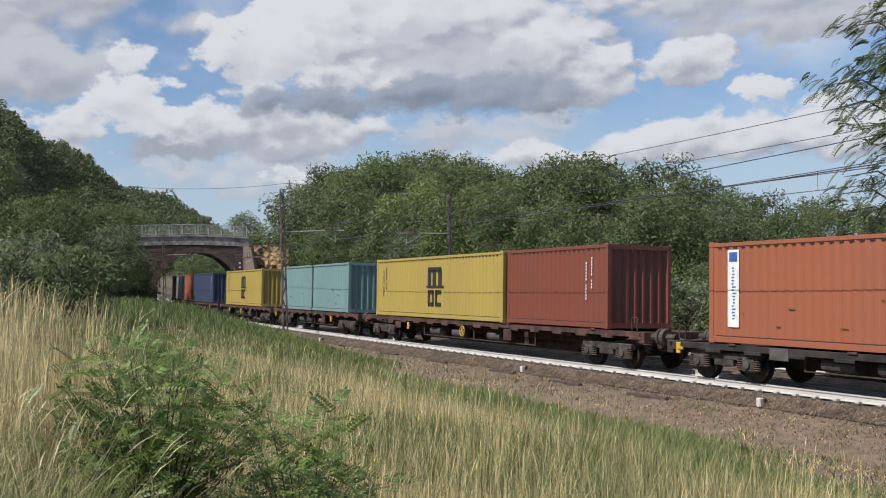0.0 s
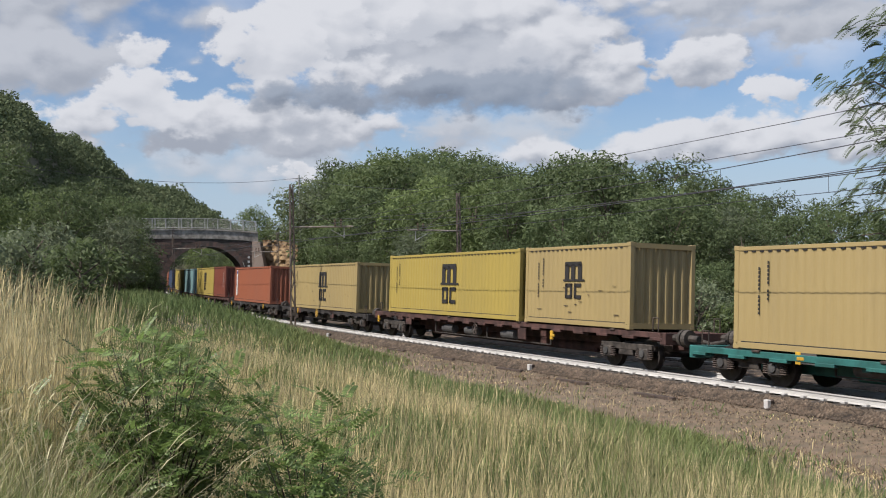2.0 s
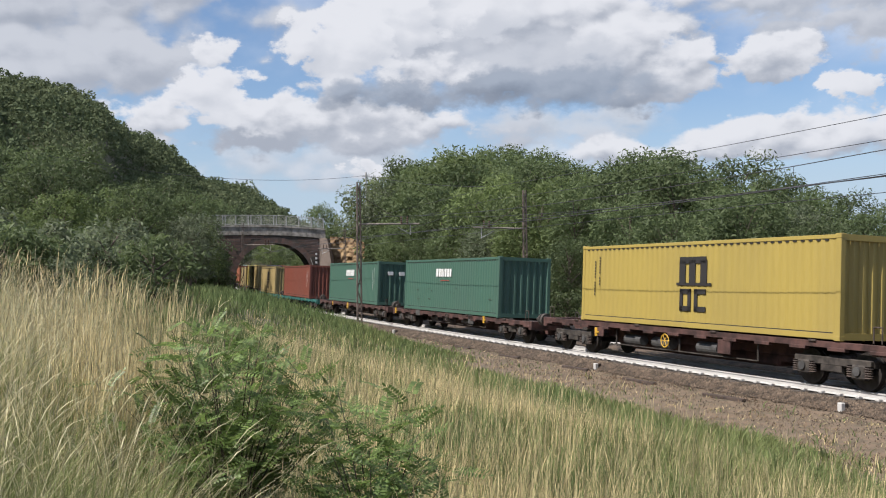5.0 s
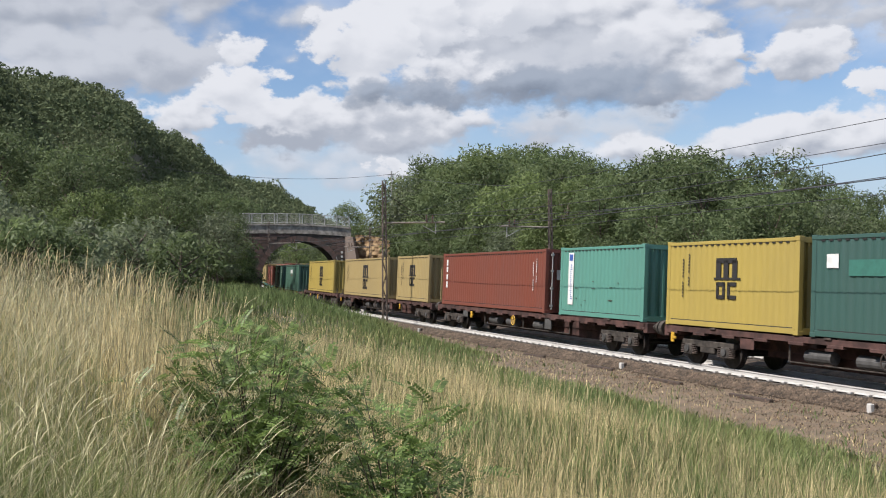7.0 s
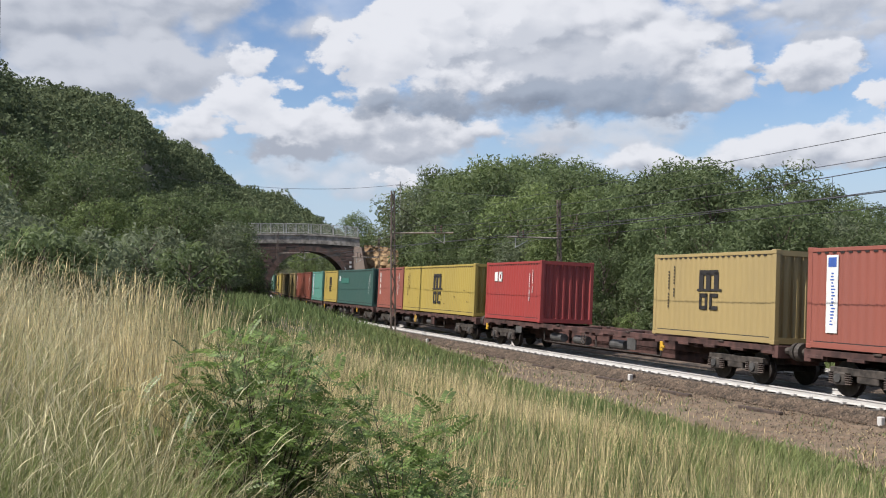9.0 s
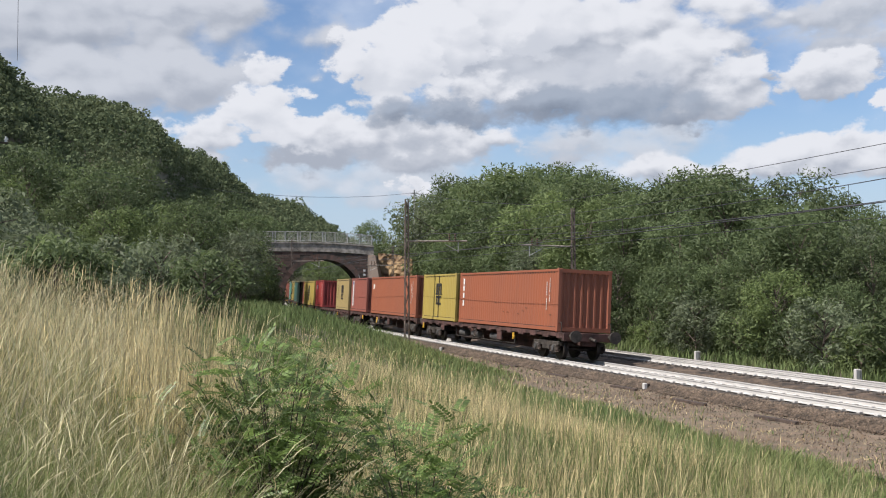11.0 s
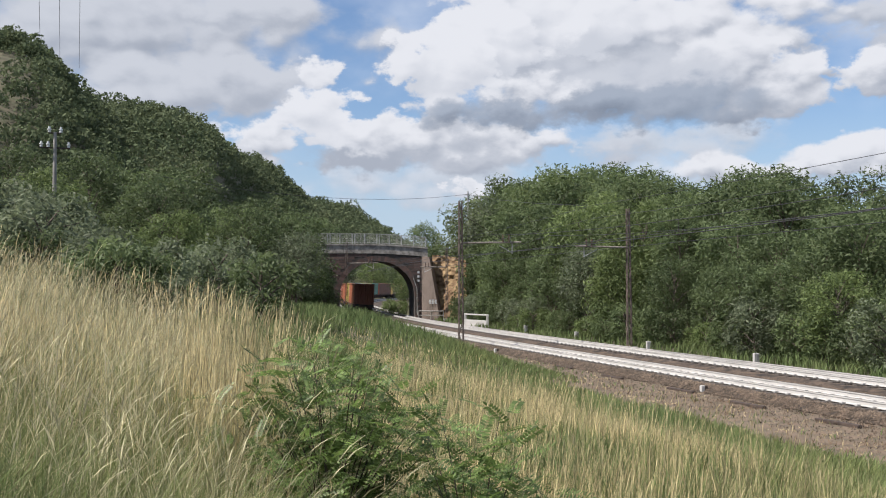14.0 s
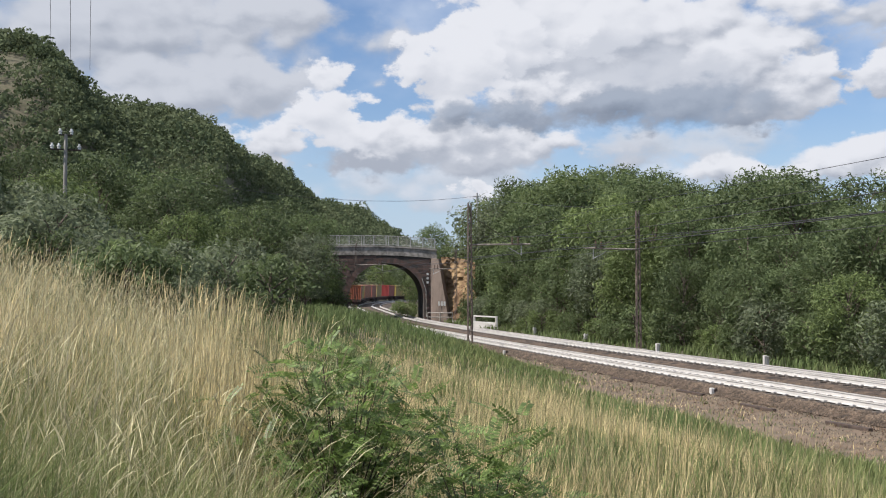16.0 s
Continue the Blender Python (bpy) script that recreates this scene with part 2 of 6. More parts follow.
M = {
    "soil": material("soil", (0.12, 0.10, 0.062), 0.95, vary=0.4, scale=0.9, fine=14, bump=0.6, colour2=(0.075, 0.08, 0.038)),
    "ballast": material("ballast", (0.120, 0.082, 0.056), 0.95, vary=0.6, scale=2.5, fine=22, bump=1.0),
    "stone": material("ballast stone", (0.150, 0.110, 0.078), 0.9, vary=0.4, scale=3, fine=30, island=0.9, bump=0.2),
    "dirt": material("dry dirt", (0.190, 0.136, 0.094), 0.95, vary=0.7, scale=2.6, fine=13, bump=1.0, colour2=(0.115, 0.090, 0.058)),
    "whitewash": material("white lime paint", (0.56, 0.54, 0.515), 0.75, vary=0.12, scale=1.2, fine=30, bump=0.2),
    "railhead": material("worn rail head", (0.16, 0.14, 0.13), 0.35, 0.9, vary=0.2, scale=3, fine=40, bump=0.1),
    "sleeper": material("sleeper", (0.12, 0.10, 0.085), 0.9, vary=0.4, scale=4, fine=40, objects=0.4),
    "rust": material("rusty steel", (0.085, 0.06, 0.048), 0.8, 0.1, vary=0.5, scale=4, fine=50),
    "galv": material("weathered galvanised steel", (0.50, 0.50, 0.48), 0.6, 0.3, vary=0.3, scale=3, fine=40),
    "mast": material("weathered mast steel", (0.20, 0.155, 0.13), 0.75, 0.1, vary=0.4, scale=3, fine=40),
    "boom_steel": material("weathered boom tube", (0.36, 0.31, 0.26), 0.7, 0.1, vary=0.3, scale=3, fine=40),
    "wire": material("dark wire", (0.05, 0.05, 0.055), 0.6, 0.2, vary=0.1, scale=1, fine=10, bump=0),
    "concrete": material("concrete", (0.38, 0.36, 0.33), 0.9, vary=0.35, scale=1.1, fine=24, bump=0.4, streak=0.3),
    "brick": material("sooty brick", (0.14, 0.085, 0.07), 0.9, vary=0.4, scale=1.2, fine=16, objects=0.5, bump=0.5, colour2=(0.085, 0.07, 0.065)),
    "mortar": material("sooty mortar", (0.10, 0.085, 0.075), 0.95, vary=0.3, scale=1.5, fine=24, bump=0.4),
    "coping": material("pale coping stone", (0.46, 0.42, 0.38), 0.9, vary=0.4, scale=1.4, fine=20, objects=0.25, bump=0.4),
    "rock": material("ochre rock", (0.32, 0.22, 0.115), 0.95, vary=0.5, scale=0.9, fine=9, bump=1.0, colour2=(0.17, 0.10, 0.055)),
    "render_wall": material("stained render", (0.23, 0.18, 0.15), 0.9, vary=0.45, scale=0.9, fine=14, bump=0.5, streak=0.3),
    "bark": material("bark", (0.14, 0.11, 0.085), 0.95, vary=0.4, scale=5, fine=30, bump=0.8, streak=0.2),
    "leaf": material("robinia leaves", (0.115, 0.150, 0.062), 0.6, vary=0.35, scale=0.35, fine=4, island=0.55, objects=0.5, translucent=0.45, bump=0, colour2=(0.090, 0.122, 0.054), spec=0.3),
    "leaf_fresh": material("fresh yellow-green leaves", (0.138, 0.178, 0.064), 0.6, vary=0.3, scale=0.4, fine=4, island=0.55, objects=0.5, translucent=0.45, bump=0, colour2=(0.112, 0.150, 0.052), spec=0.3),
    "leaf_pale": material("silvery leaves", (0.175, 0.208, 0.122), 0.6, vary=0.3, scale=0.4, fine=4, island=0.55, objects=0.35, translucent=0.45, bump=0, spec=0.3),
    "leaf_bush": material("fresh green leaflets", (0.178, 0.258, 0.074), 0.5, vary=0.3, scale=2.0, fine=14, island=0.9, translucent=0.45, bump=0),
    "woods": material("far woods", (0.118, 0.142, 0.074), 0.85, vary=0.4, scale=0.06, fine=0.4, island=0.5, translucent=0.3, bump=0, colour2=(0.082, 0.108, 0.055), spec=0.2),
    "hay": material("greyish bleached stalks", (0.60, 0.53, 0.345), 0.7, vary=0.3, scale=0.6, fine=6, island=1.0, translucent=0.25, bump=0, colour2=(0.40, 0.38, 0.22), spec=0.25),
    "litter": material("dead brown stems", (0.20, 0.135, 0.085), 0.9, vary=0.3, scale=1.5, fine=6, island=0.9, bump=0, spec=0.2),
    "straw": material("dry straw", (0.60, 0.485, 0.265), 0.7, vary=0.3, scale=0.5, fine=6, island=1.1, translucent=0.25, bump=0, colour2=(0.38, 0.335, 0.185), spec=0.2),
    "grass": material("green grass", (0.145, 0.19, 0.072), 0.65, vary=0.35, scale=0.35, fine=6, island=0.8, translucent=0.3, bump=0, colour2=(0.19, 0.215, 0.08), spec=0.2),
    "weeds": material("dark green weeds", (0.105, 0.15, 0.055), 0.7, vary=0.35, scale=0.3, fine=6, island=0.8, translucent=0.3, bump=0, colour2=(0.14, 0.17, 0.068), spec=0.2),
    "dark_wagon": material("black wagon steel", (0.040, 0.034, 0.032), 0.7, 0.1, vary=0.5, scale=2, fine=24),
    "wagon": material("brown wagon steel", (0.105, 0.05, 0.042), 0.75, 0.1, vary=0.5, scale=2, fine=24),
    "bogie": material("greasy bogie steel", (0.080, 0.067, 0.057), 0.7, 0.2, vary=0.5, scale=5, fine=40),
    "wheel": material("wheel steel", (0.075, 0.065, 0.06), 0.5, 0.5, vary=0.3, scale=6, fine=40),
    "tank": material("grey air tank", (0.095, 0.092, 0.09), 0.6, 0.1, vary=0.3, scale=4, fine=40),
    "yellow_paint": material("yellow lever paint", (0.62, 0.36, 0.03), 0.6, vary=0.2, scale=5, fine=50),
    "teal_steel": material("turquoise wagon paint", (0.030, 0.155, 0.14), 0.55, vary=0.3, scale=2, fine=30),
    "white_mark": material("white marking", (0.78, 0.78, 0.76), 0.6, vary=0.15, scale=4, fine=40, bump=0),
    "black_mark": material("black marking", (0.018, 0.016, 0.016), 0.85, vary=0.15, scale=4, fine=40, bump=0),
    "red_mark": material("red marking", (0.45, 0.07, 0.05), 0.6, vary=0.15, scale=4, fine=40, bump=0),
    "blue_mark": material("blue marking", (0.05, 0.12, 0.42), 0.6, vary=0.15, scale=4, fine=40, bump=0),
    "patch_mark": material("brighter repaint", (0.04, 0.16, 0.125), 0.6, vary=0.15, scale=4, fine=40, bump=0),
    "glass": material("glazed insulator", (0.09, 0.05, 0.035), 0.2, vary=0.1, scale=5, fine=30, bump=0),
    "porcelain": material("white porcelain", (0.75, 0.75, 0.73), 0.25, vary=0.1, scale=5, fine=30, bump=0),
}


def paint(name, colour):
    """Weathered container enamel: faded patches, rain streaks, rust specks."""
    colour = tuple(c * 0.76 for c in colour)
    return material(name, colour, 0.5, 0.0, vary=0.16, scale=0.7, fine=9, bump=0.06, colour2=tuple(c * 0.86 + 0.012 for c in colour), streak=0.25)


PAINT = {k: paint(k + " enamel", c) for k, c in {
    "yellow": (0.51, 0.385, 0.095), "beige": (0.47, 0.355, 0.155), "maroon": (0.245, 0.070, 0.045), "orange": (0.40, 0.128, 0.066),
    "lightblue": (0.22, 0.37, 0.385), "navy": (0.05, 0.075, 0.15), "green": (0.075, 0.17, 0.125), "teal": (0.13, 0.35, 0.285),
    "petrol": (0.050, 0.122, 0.105), "red": (0.42, 0.06, 0.055), "salmon": (0.36, 0.115, 0.085), "grey": (0.30, 0.31, 0.32)}.items()}


# ---- mesh helpers ----
def mesh_of(name, bm, mat, smooth=False):
    me = bpy.data.meshes.new(name)
    bm.to_mesh(me)
    bm.free()
    for m in (mat if isinstance(mat, (list, tuple)) else [mat]):
        me.materials.append(m)
    if smooth:
        me.polygons.foreach_set("use_smooth", [True] * len(me.polygons))
    return me


def raw(name, verts, faces, mat, smooth=False):
    me = bpy.data.meshes.new(name)
    me.from_pydata([tuple(v) for v in verts], [], faces)
    me.materials.append(mat)
    if smooth:
        me.polygons.foreach_set("use_smooth", [True] * len(me.polygons))
    return me


def tri_mesh(name, verts, loops, size, mat):
    """A mesh from numpy arrays whose faces all have the same number of corners."""
    me = bpy.data.meshes.new(name)
    nf = len(loops) // size
    me.vertices.add(len(verts)), me.loops.add(len(loops)), me.polygons.add(nf)
    me.vertices.foreach_set("co", np.asarray(verts, np.float32).ravel())
    me.loops.foreach_set("vertex_index", np.asarray(loops, np.int32))
    me.polygons.foreach_set("loop_start", np.arange(nf, dtype=np.int32) * size)
    me.update(calc_edges=True)
    me.materials.append(mat)
    return me


def part(name, bm, mat, parent, label="", at=None, smooth=False):
    me = bm if isinstance(bm, bpy.types.Mesh) else mesh_of(name, bm, mat, smooth)
    ob = new(name, me)
    ob.parent = parent
    if at is not None:
        ob.matrix_basis = at
    if label:
        ob["label"] = label
    return ob


def thing(name, label, category, group="", kind="", at=None, data=None):
    ob = new(name, data)
    if at is not None:
        ob.matrix_basis = at
    return tagged(ob, label, category, group, kind)


def box(bm, x0, x1, y0, y1, z0, z1, bevel=0.0, m=None):
    """Adds a block, with its edges taken off."""
    r = bmesh.ops.create_cube(bm, size=1.0, matrix=Matrix.Translation(((x0 + x1) / 2, (y0 + y1) / 2, (z0 + z1) / 2)) @ Matrix.Diagonal((x1 - x0, y1 - y0, z1 - z0, 1)))
    if m is not None:
        bmesh.ops.transform(bm, matrix=m, verts=r["verts"])
    if bevel:
        es = list({e for v in r["verts"] for e in v.link_edges})
        bmesh.ops.bevel(bm, geom=es, offset=bevel, segments=1, affect="EDGES")
    return bm


def rod(bm, a, b, r1, r2=None, n=8):
    """Adds a round bar from a to b."""
    a, b = Vector(a), Vector(b)
    d = b - a
    q = d.to_track_quat("Z", "Y").to_matrix().to_4x4()
    bmesh.ops.create_cone(bm, cap_ends=True, segments=n, radius1=r1, radius2=r1 if r2 is None else r2, depth=d.length, matrix=Matrix.Translation((a + b) / 2) @ q)
    return bm


def boxed(*a, **k):
    return box(bmesh.new(), *a, **k)


def rodded(*a, **k):
    return rod(bmesh.new(), *a, **k)


# ---- the line of the railway ----
# Arc length runs away from the camera; the line bends to the right, gently up to the bridge, harder past it.
def line_table():
    ds, s0, s1 = 0.5, -360.0, 640.0
    def bend(s):
        if s < -40:
            return 0.0
        if s < 90:
            return max(0.0, 0.000748 + 0.0000149 * s)
        if s < 140:
            return 0.0002
        return 1 / 230 if s < 250 else 0.0
    def run(sign, end):
        x, y, a, s, out = 11.33, 28.94, 0.271, 0.0, []
        while abs(s) < abs(end) + 0.01:
            out.append((s, x, y, a))
            am = a - sign * bend(s) * ds / 2
            x, y = x - sign * math.sin(am) * ds, y + sign * math.cos(am) * ds
            a, s = a - sign * bend(s) * ds, s + sign * ds
        return out
    return np.array(run(-1, s0)[:0:-1] + run(1, s1))


LINE = line_table()
SPACING, CANT, DECK = 4.1, 0.05, 1.15


def rise(s):
    return 0.008 * min(max(s - 90.0, 0.0), 110.0)


def on_line(s):
    """x, y, z and the heading, as an angle to the left of +y, at arc length s."""
    return (float(np.interp(s, LINE[:, 0], LINE[:, 1])), float(np.interp(s, LINE[:, 0], LINE[:, 2])), rise(s), float(np.interp(s, LINE[:, 0], LINE[:, 3])))


def beside(s, left, up, cant=0.0, centre=0.0):
    """A point left of the near track's middle; the cross section leans by cant about the line at centre."""
    x, y, z, a = on_line(s)
    l = left - centre
    lat = centre + l * math.cos(cant) - up * math.sin(cant)
    return Vector((x - math.cos(a) * lat, y - math.sin(a) * lat, z + l * math.sin(cant) + up * math.cos(cant)))


def lateral(px, py):
    """Arc length and distance to the left of the near track, for arrays of points."""
    keep = LINE[::4]
    shape = np.shape(px)
    px, py = np.ravel(px), np.ravel(py)
    s, l = np.zeros(len(px)), np.zeros(len(px))
    for i in range(0, len(px), 4000):
        dx, dy = px[i:i + 4000, None] - keep[None, :, 1], py[i:i + 4000, None] - keep[None, :, 2]
        k = np.argmin(dx * dx + dy * dy, axis=1)
        a = keep[k, 3]
        ex, ey = dx[np.arange(len(k)), k], dy[np.arange(len(k)), k]
        s[i:i + 4000] = keep[k, 0] - ex * np.sin(a) + ey * np.cos(a)
        l[i:i + 4000] = -ex * np.cos(a) - ey * np.sin(a)
    return s.reshape(shape), l.reshape(shape)


# ---- the ground: one sheet with the bank, the cutting and the hill ----
def ease(v, lo, hi):
    t = np.clip((v - lo) / (hi - lo), 0, 1)
    return t * t * (3 - 2 * t)


RIDGE_AZ = np.radians([-180, -90, -60, -45, -30, -24.4, -22.1, -18.7, -15.6, -12.5, -11.6, -10.6, -9.3, -7.4, -4.8, -3.1, -1.5, 2, 60, 180])
RIDGE_EL = np.array([0.0, 0.22, 0.36, 0.36, 0.275, 0.246, 0.231, 0.196, 0.178, 0.164, 0.150, 0.135, 0.126, 0.104, 0.087, 0.067, 0.05, 0.03, 0.0, 0.0])


def swell(x, y):
    """Gentle unevenness, from a few sines."""
    return 0.06 * (np.sin(x * 1.1 + 0.4 * y) + np.sin(0.7 * y - 0.5 * x + 1.3)) + 0.03 * np.sin(2.3 * x + 1.9 * y)


def ground_z(x, y):
    x, y = np.asarray(x, float), np.asarray(y, float)
    s, l = lateral(x, y)
    base = 0.008 * np.clip(s - 90, 0, 110)
    near = np.interp(l, [-200, -60, -20, -9.5, -7.6, -6.4, 1.3, 1.7, 5.2, 8.0, 14.0, 17.6, 20.0, 40.0, 60.0, 120.0], [3, 2.5, 0.6, -0.45, -0.6, -0.75, -0.75, -0.40, -0.42, -0.12, 1.0, 1.3, 2.05, 8.0, 12.0, 16.0])
    far = np.interp(l, [-200, -60, -20, -9.5, -7.6, -6.4, 1.3, 1.7, 3.6, 5.7, 7.0, 10.0, 17.0, 20.0, 40.0, 60.0, 120.0], [3, 2.5, 0.6, -0.45, -0.6, -0.75, -0.75, -0.40, -0.28, 0.62, 1.05, 1.5, 1.6, 2.3, 7.0, 11.0, 14.0])
    high = np.interp(l, [1.3, 1.9, 3.4, 5.0, 7.0, 10.0], [0, 0, 0.25, 0.45, 0.30, 0.1]) * ease(s, 24, 46) * (1 - ease(s, 95, 125))
    k = ease(s, 2, 28)
    z = base + near * (1 - k) + far * k + high
    z = z + swell(x, y) * ease(np.abs(l + 2), 6.5, 9)
    az, d = np.arctan2(x, y), np.hypot(x, y)
    el = np.interp(az, RIDGE_AZ, RIDGE_EL)
    d0 = np.interp(az, np.radians([-40, -13, -8, 5]), [70, 110, 300, 330])
    d1 = np.interp(az, np.radians([-40, -24, -13, -8, 5]), [230, 270, 360, 520, 600])
    top = np.maximum(el * d1 + 3.0 - 9.3, 0)
    hill = top * ease(d, d0, d1) ** 0.8 * (1 - 0.75 * ease(d, d1 * 1.1, d1 * 2.2))
    hill = hill * (1 + 0.05 * np.sin(az * 40 + d * 0.02))
    return np.where(d > d0, np.maximum(z * (1 - ease(d, d0, d0 * 1.6)) + hill, z * (1 - ease(d, 150, 700))), z)


def build_ground():
    az = np.radians(np.concatenate([np.arange(-180, -46, 4.0), np.arange(-46, 54, 0.45), np.arange(54, 180, 4.0)]))
    r = np.concatenate([[0.0, 0.4], np.geomspace(1.0, 260, 190), np.geomspace(270, 4500, 40)])
    A, R = np.meshgrid(az, r)
    X, Y = R * np.sin(A), R * np.cos(A)
    Z = ground_z(X, Y)
    na, nr = len(az), len(r)
    verts = np.column_stack([X.ravel(), Y.ravel(), Z.ravel()])
    i, j = np.meshgrid(np.arange(nr - 1), np.arange(na), indexing="ij")
    j2 = (j + 1) % na
    loops = np.stack([i * na + j, i * na + j2, (i + 1) * na + j2, (i + 1) * na + j], -1).reshape(-1)
    me = tri_mesh("ground", verts, loops[::-1].copy(), 4, M["soil"])
    me.polygons.foreach_set("use_smooth", [True] * len(me.polygons))
    thing("ground", "brown soil of the grassy bank, the cutting and the hill", "ground", kind="structure", data=me)


build_ground()


# ---- the double track ----
def sweep(name, profile, left, cant, s0, s1, step, mat, closed=True):
    """A mesh that follows the line; the profile is (left, up) about the track's middle."""
    ss = np.arange(s0, s1 + step / 2, step)
    n = len(profile)
    verts = [beside(s, left + p[0], p[1], cant, left) for s in ss for p in profile]
    m = n if closed else n - 1
    faces = [(i * n + j, i * n + (j + 1) % n, (i + 1) * n + (j + 1) % n, (i + 1) * n + j) for i in range(len(ss) - 1) for j in range(m)]
    return raw(name, verts, faces, mat)


def build_track():
    bed = [(-6.85, -0.78), (-5.7, -0.24), (-4.1 + 1.5, -0.10), (-2.05, -0.19), (-1.3, -0.20), (0, -0.22), (0.98, -0.205), (1.38, -0.19), (1.85, -0.40), (1.6, -1.0), (-5.0, -1.0)]
    thing("ballast_bed", "grey-brown crushed stone bed under two railway tracks", "ballast", kind="structure",
          data=sweep("ballast_bed", bed, 0, 0.02, -120, 330, 2.0, M["ballast"]))
    rail = [(0.036, 0.0), (0.036, -0.035), (0.012, -0.05), (0.012, -0.135), (0.072, -0.16), (0.072, -0.172), (-0.072, -0.172), (-0.072, -0.16), (-0.012, -0.135), (-0.012, -0.05), (-0.036, -0.035), (-0.036, 0.0)]
    head = [(0.033, -0.004), (0.033, 0.003), (-0.033, 0.003), (-0.033, -0.004)]
    sl = bmesh.new()
    box(sl, -1.2, 1.2, -0.12, 0.12, -0.36, -0.185, 0.02)
    for x in (-0.86, -0.64, 0.64, 0.86):
        n0 = len(sl.faces)
        box(sl, x - 0.07, x + 0.07, -0.06, 0.06, -0.185, -0.125, 0.012)
        sl.faces.ensure_lookup_table()
        for f in sl.faces[n0:]:
            f.material_index = 1
    sl_me = mesh_of("sleeper", sl, [M["sleeper"], M["whitewash"]])
    for left in (0.0, -SPACING):
        tr = thing("railway_track", "railway track with rails painted white on sleepers in ballast", "railway track", "parallel tracks", "structure")
        for off in (0.7525, -0.7525):
            part("rail", sweep("rail", [(p[0] + off, p[1]) for p in rail], left, CANT, -120, 330, 2.0, M["whitewash"]), None, tr, "steel rail painted white")
            part("rail_head", sweep("rail_head", [(p[0] + off, p[1]) for p in head], left, CANT, -120, 330, 2.0, M["railhead"]), None, tr, "worn dark running surface")
        for k in range(290):
            s = -22 + 0.6 * k
            x, y, z, a = on_line(s)
            p = beside(s, left, 0, CANT, left)
            part("sleeper", sl_me, None, tr, at=Matrix.Translation(p) @ pose(0, 0, 0, 0, 0, math.degrees(a)) @ Matrix.Rotation(CANT, 4, "Y"))


build_track()


# ---- the road bridge ----
BX, BY, BTURN = -6.7, 116.0, 7.5        # middle of the arch on the near face, turn to the left
SPAN, SPRING, CROWN, DEPTH = 8.9, 2.2, 6.45, 6.4


def arch_x(z, half=SPAN / 2):
    """Half width of the opening at height z."""
    if z <= SPRING:
        return half
    return half * math.sqrt(max(0.0, 1 - ((z - SPRING) / (CROWN - SPRING)) ** 2))


def deck_z(x):
    """Underside of the parapet band: nearly level, falling to the right past the crown."""
    return 7.35 - 0.018 * max(0, x + 1.0) ** 1.6 - 0.004 * max(0, -x - 4) ** 1.5


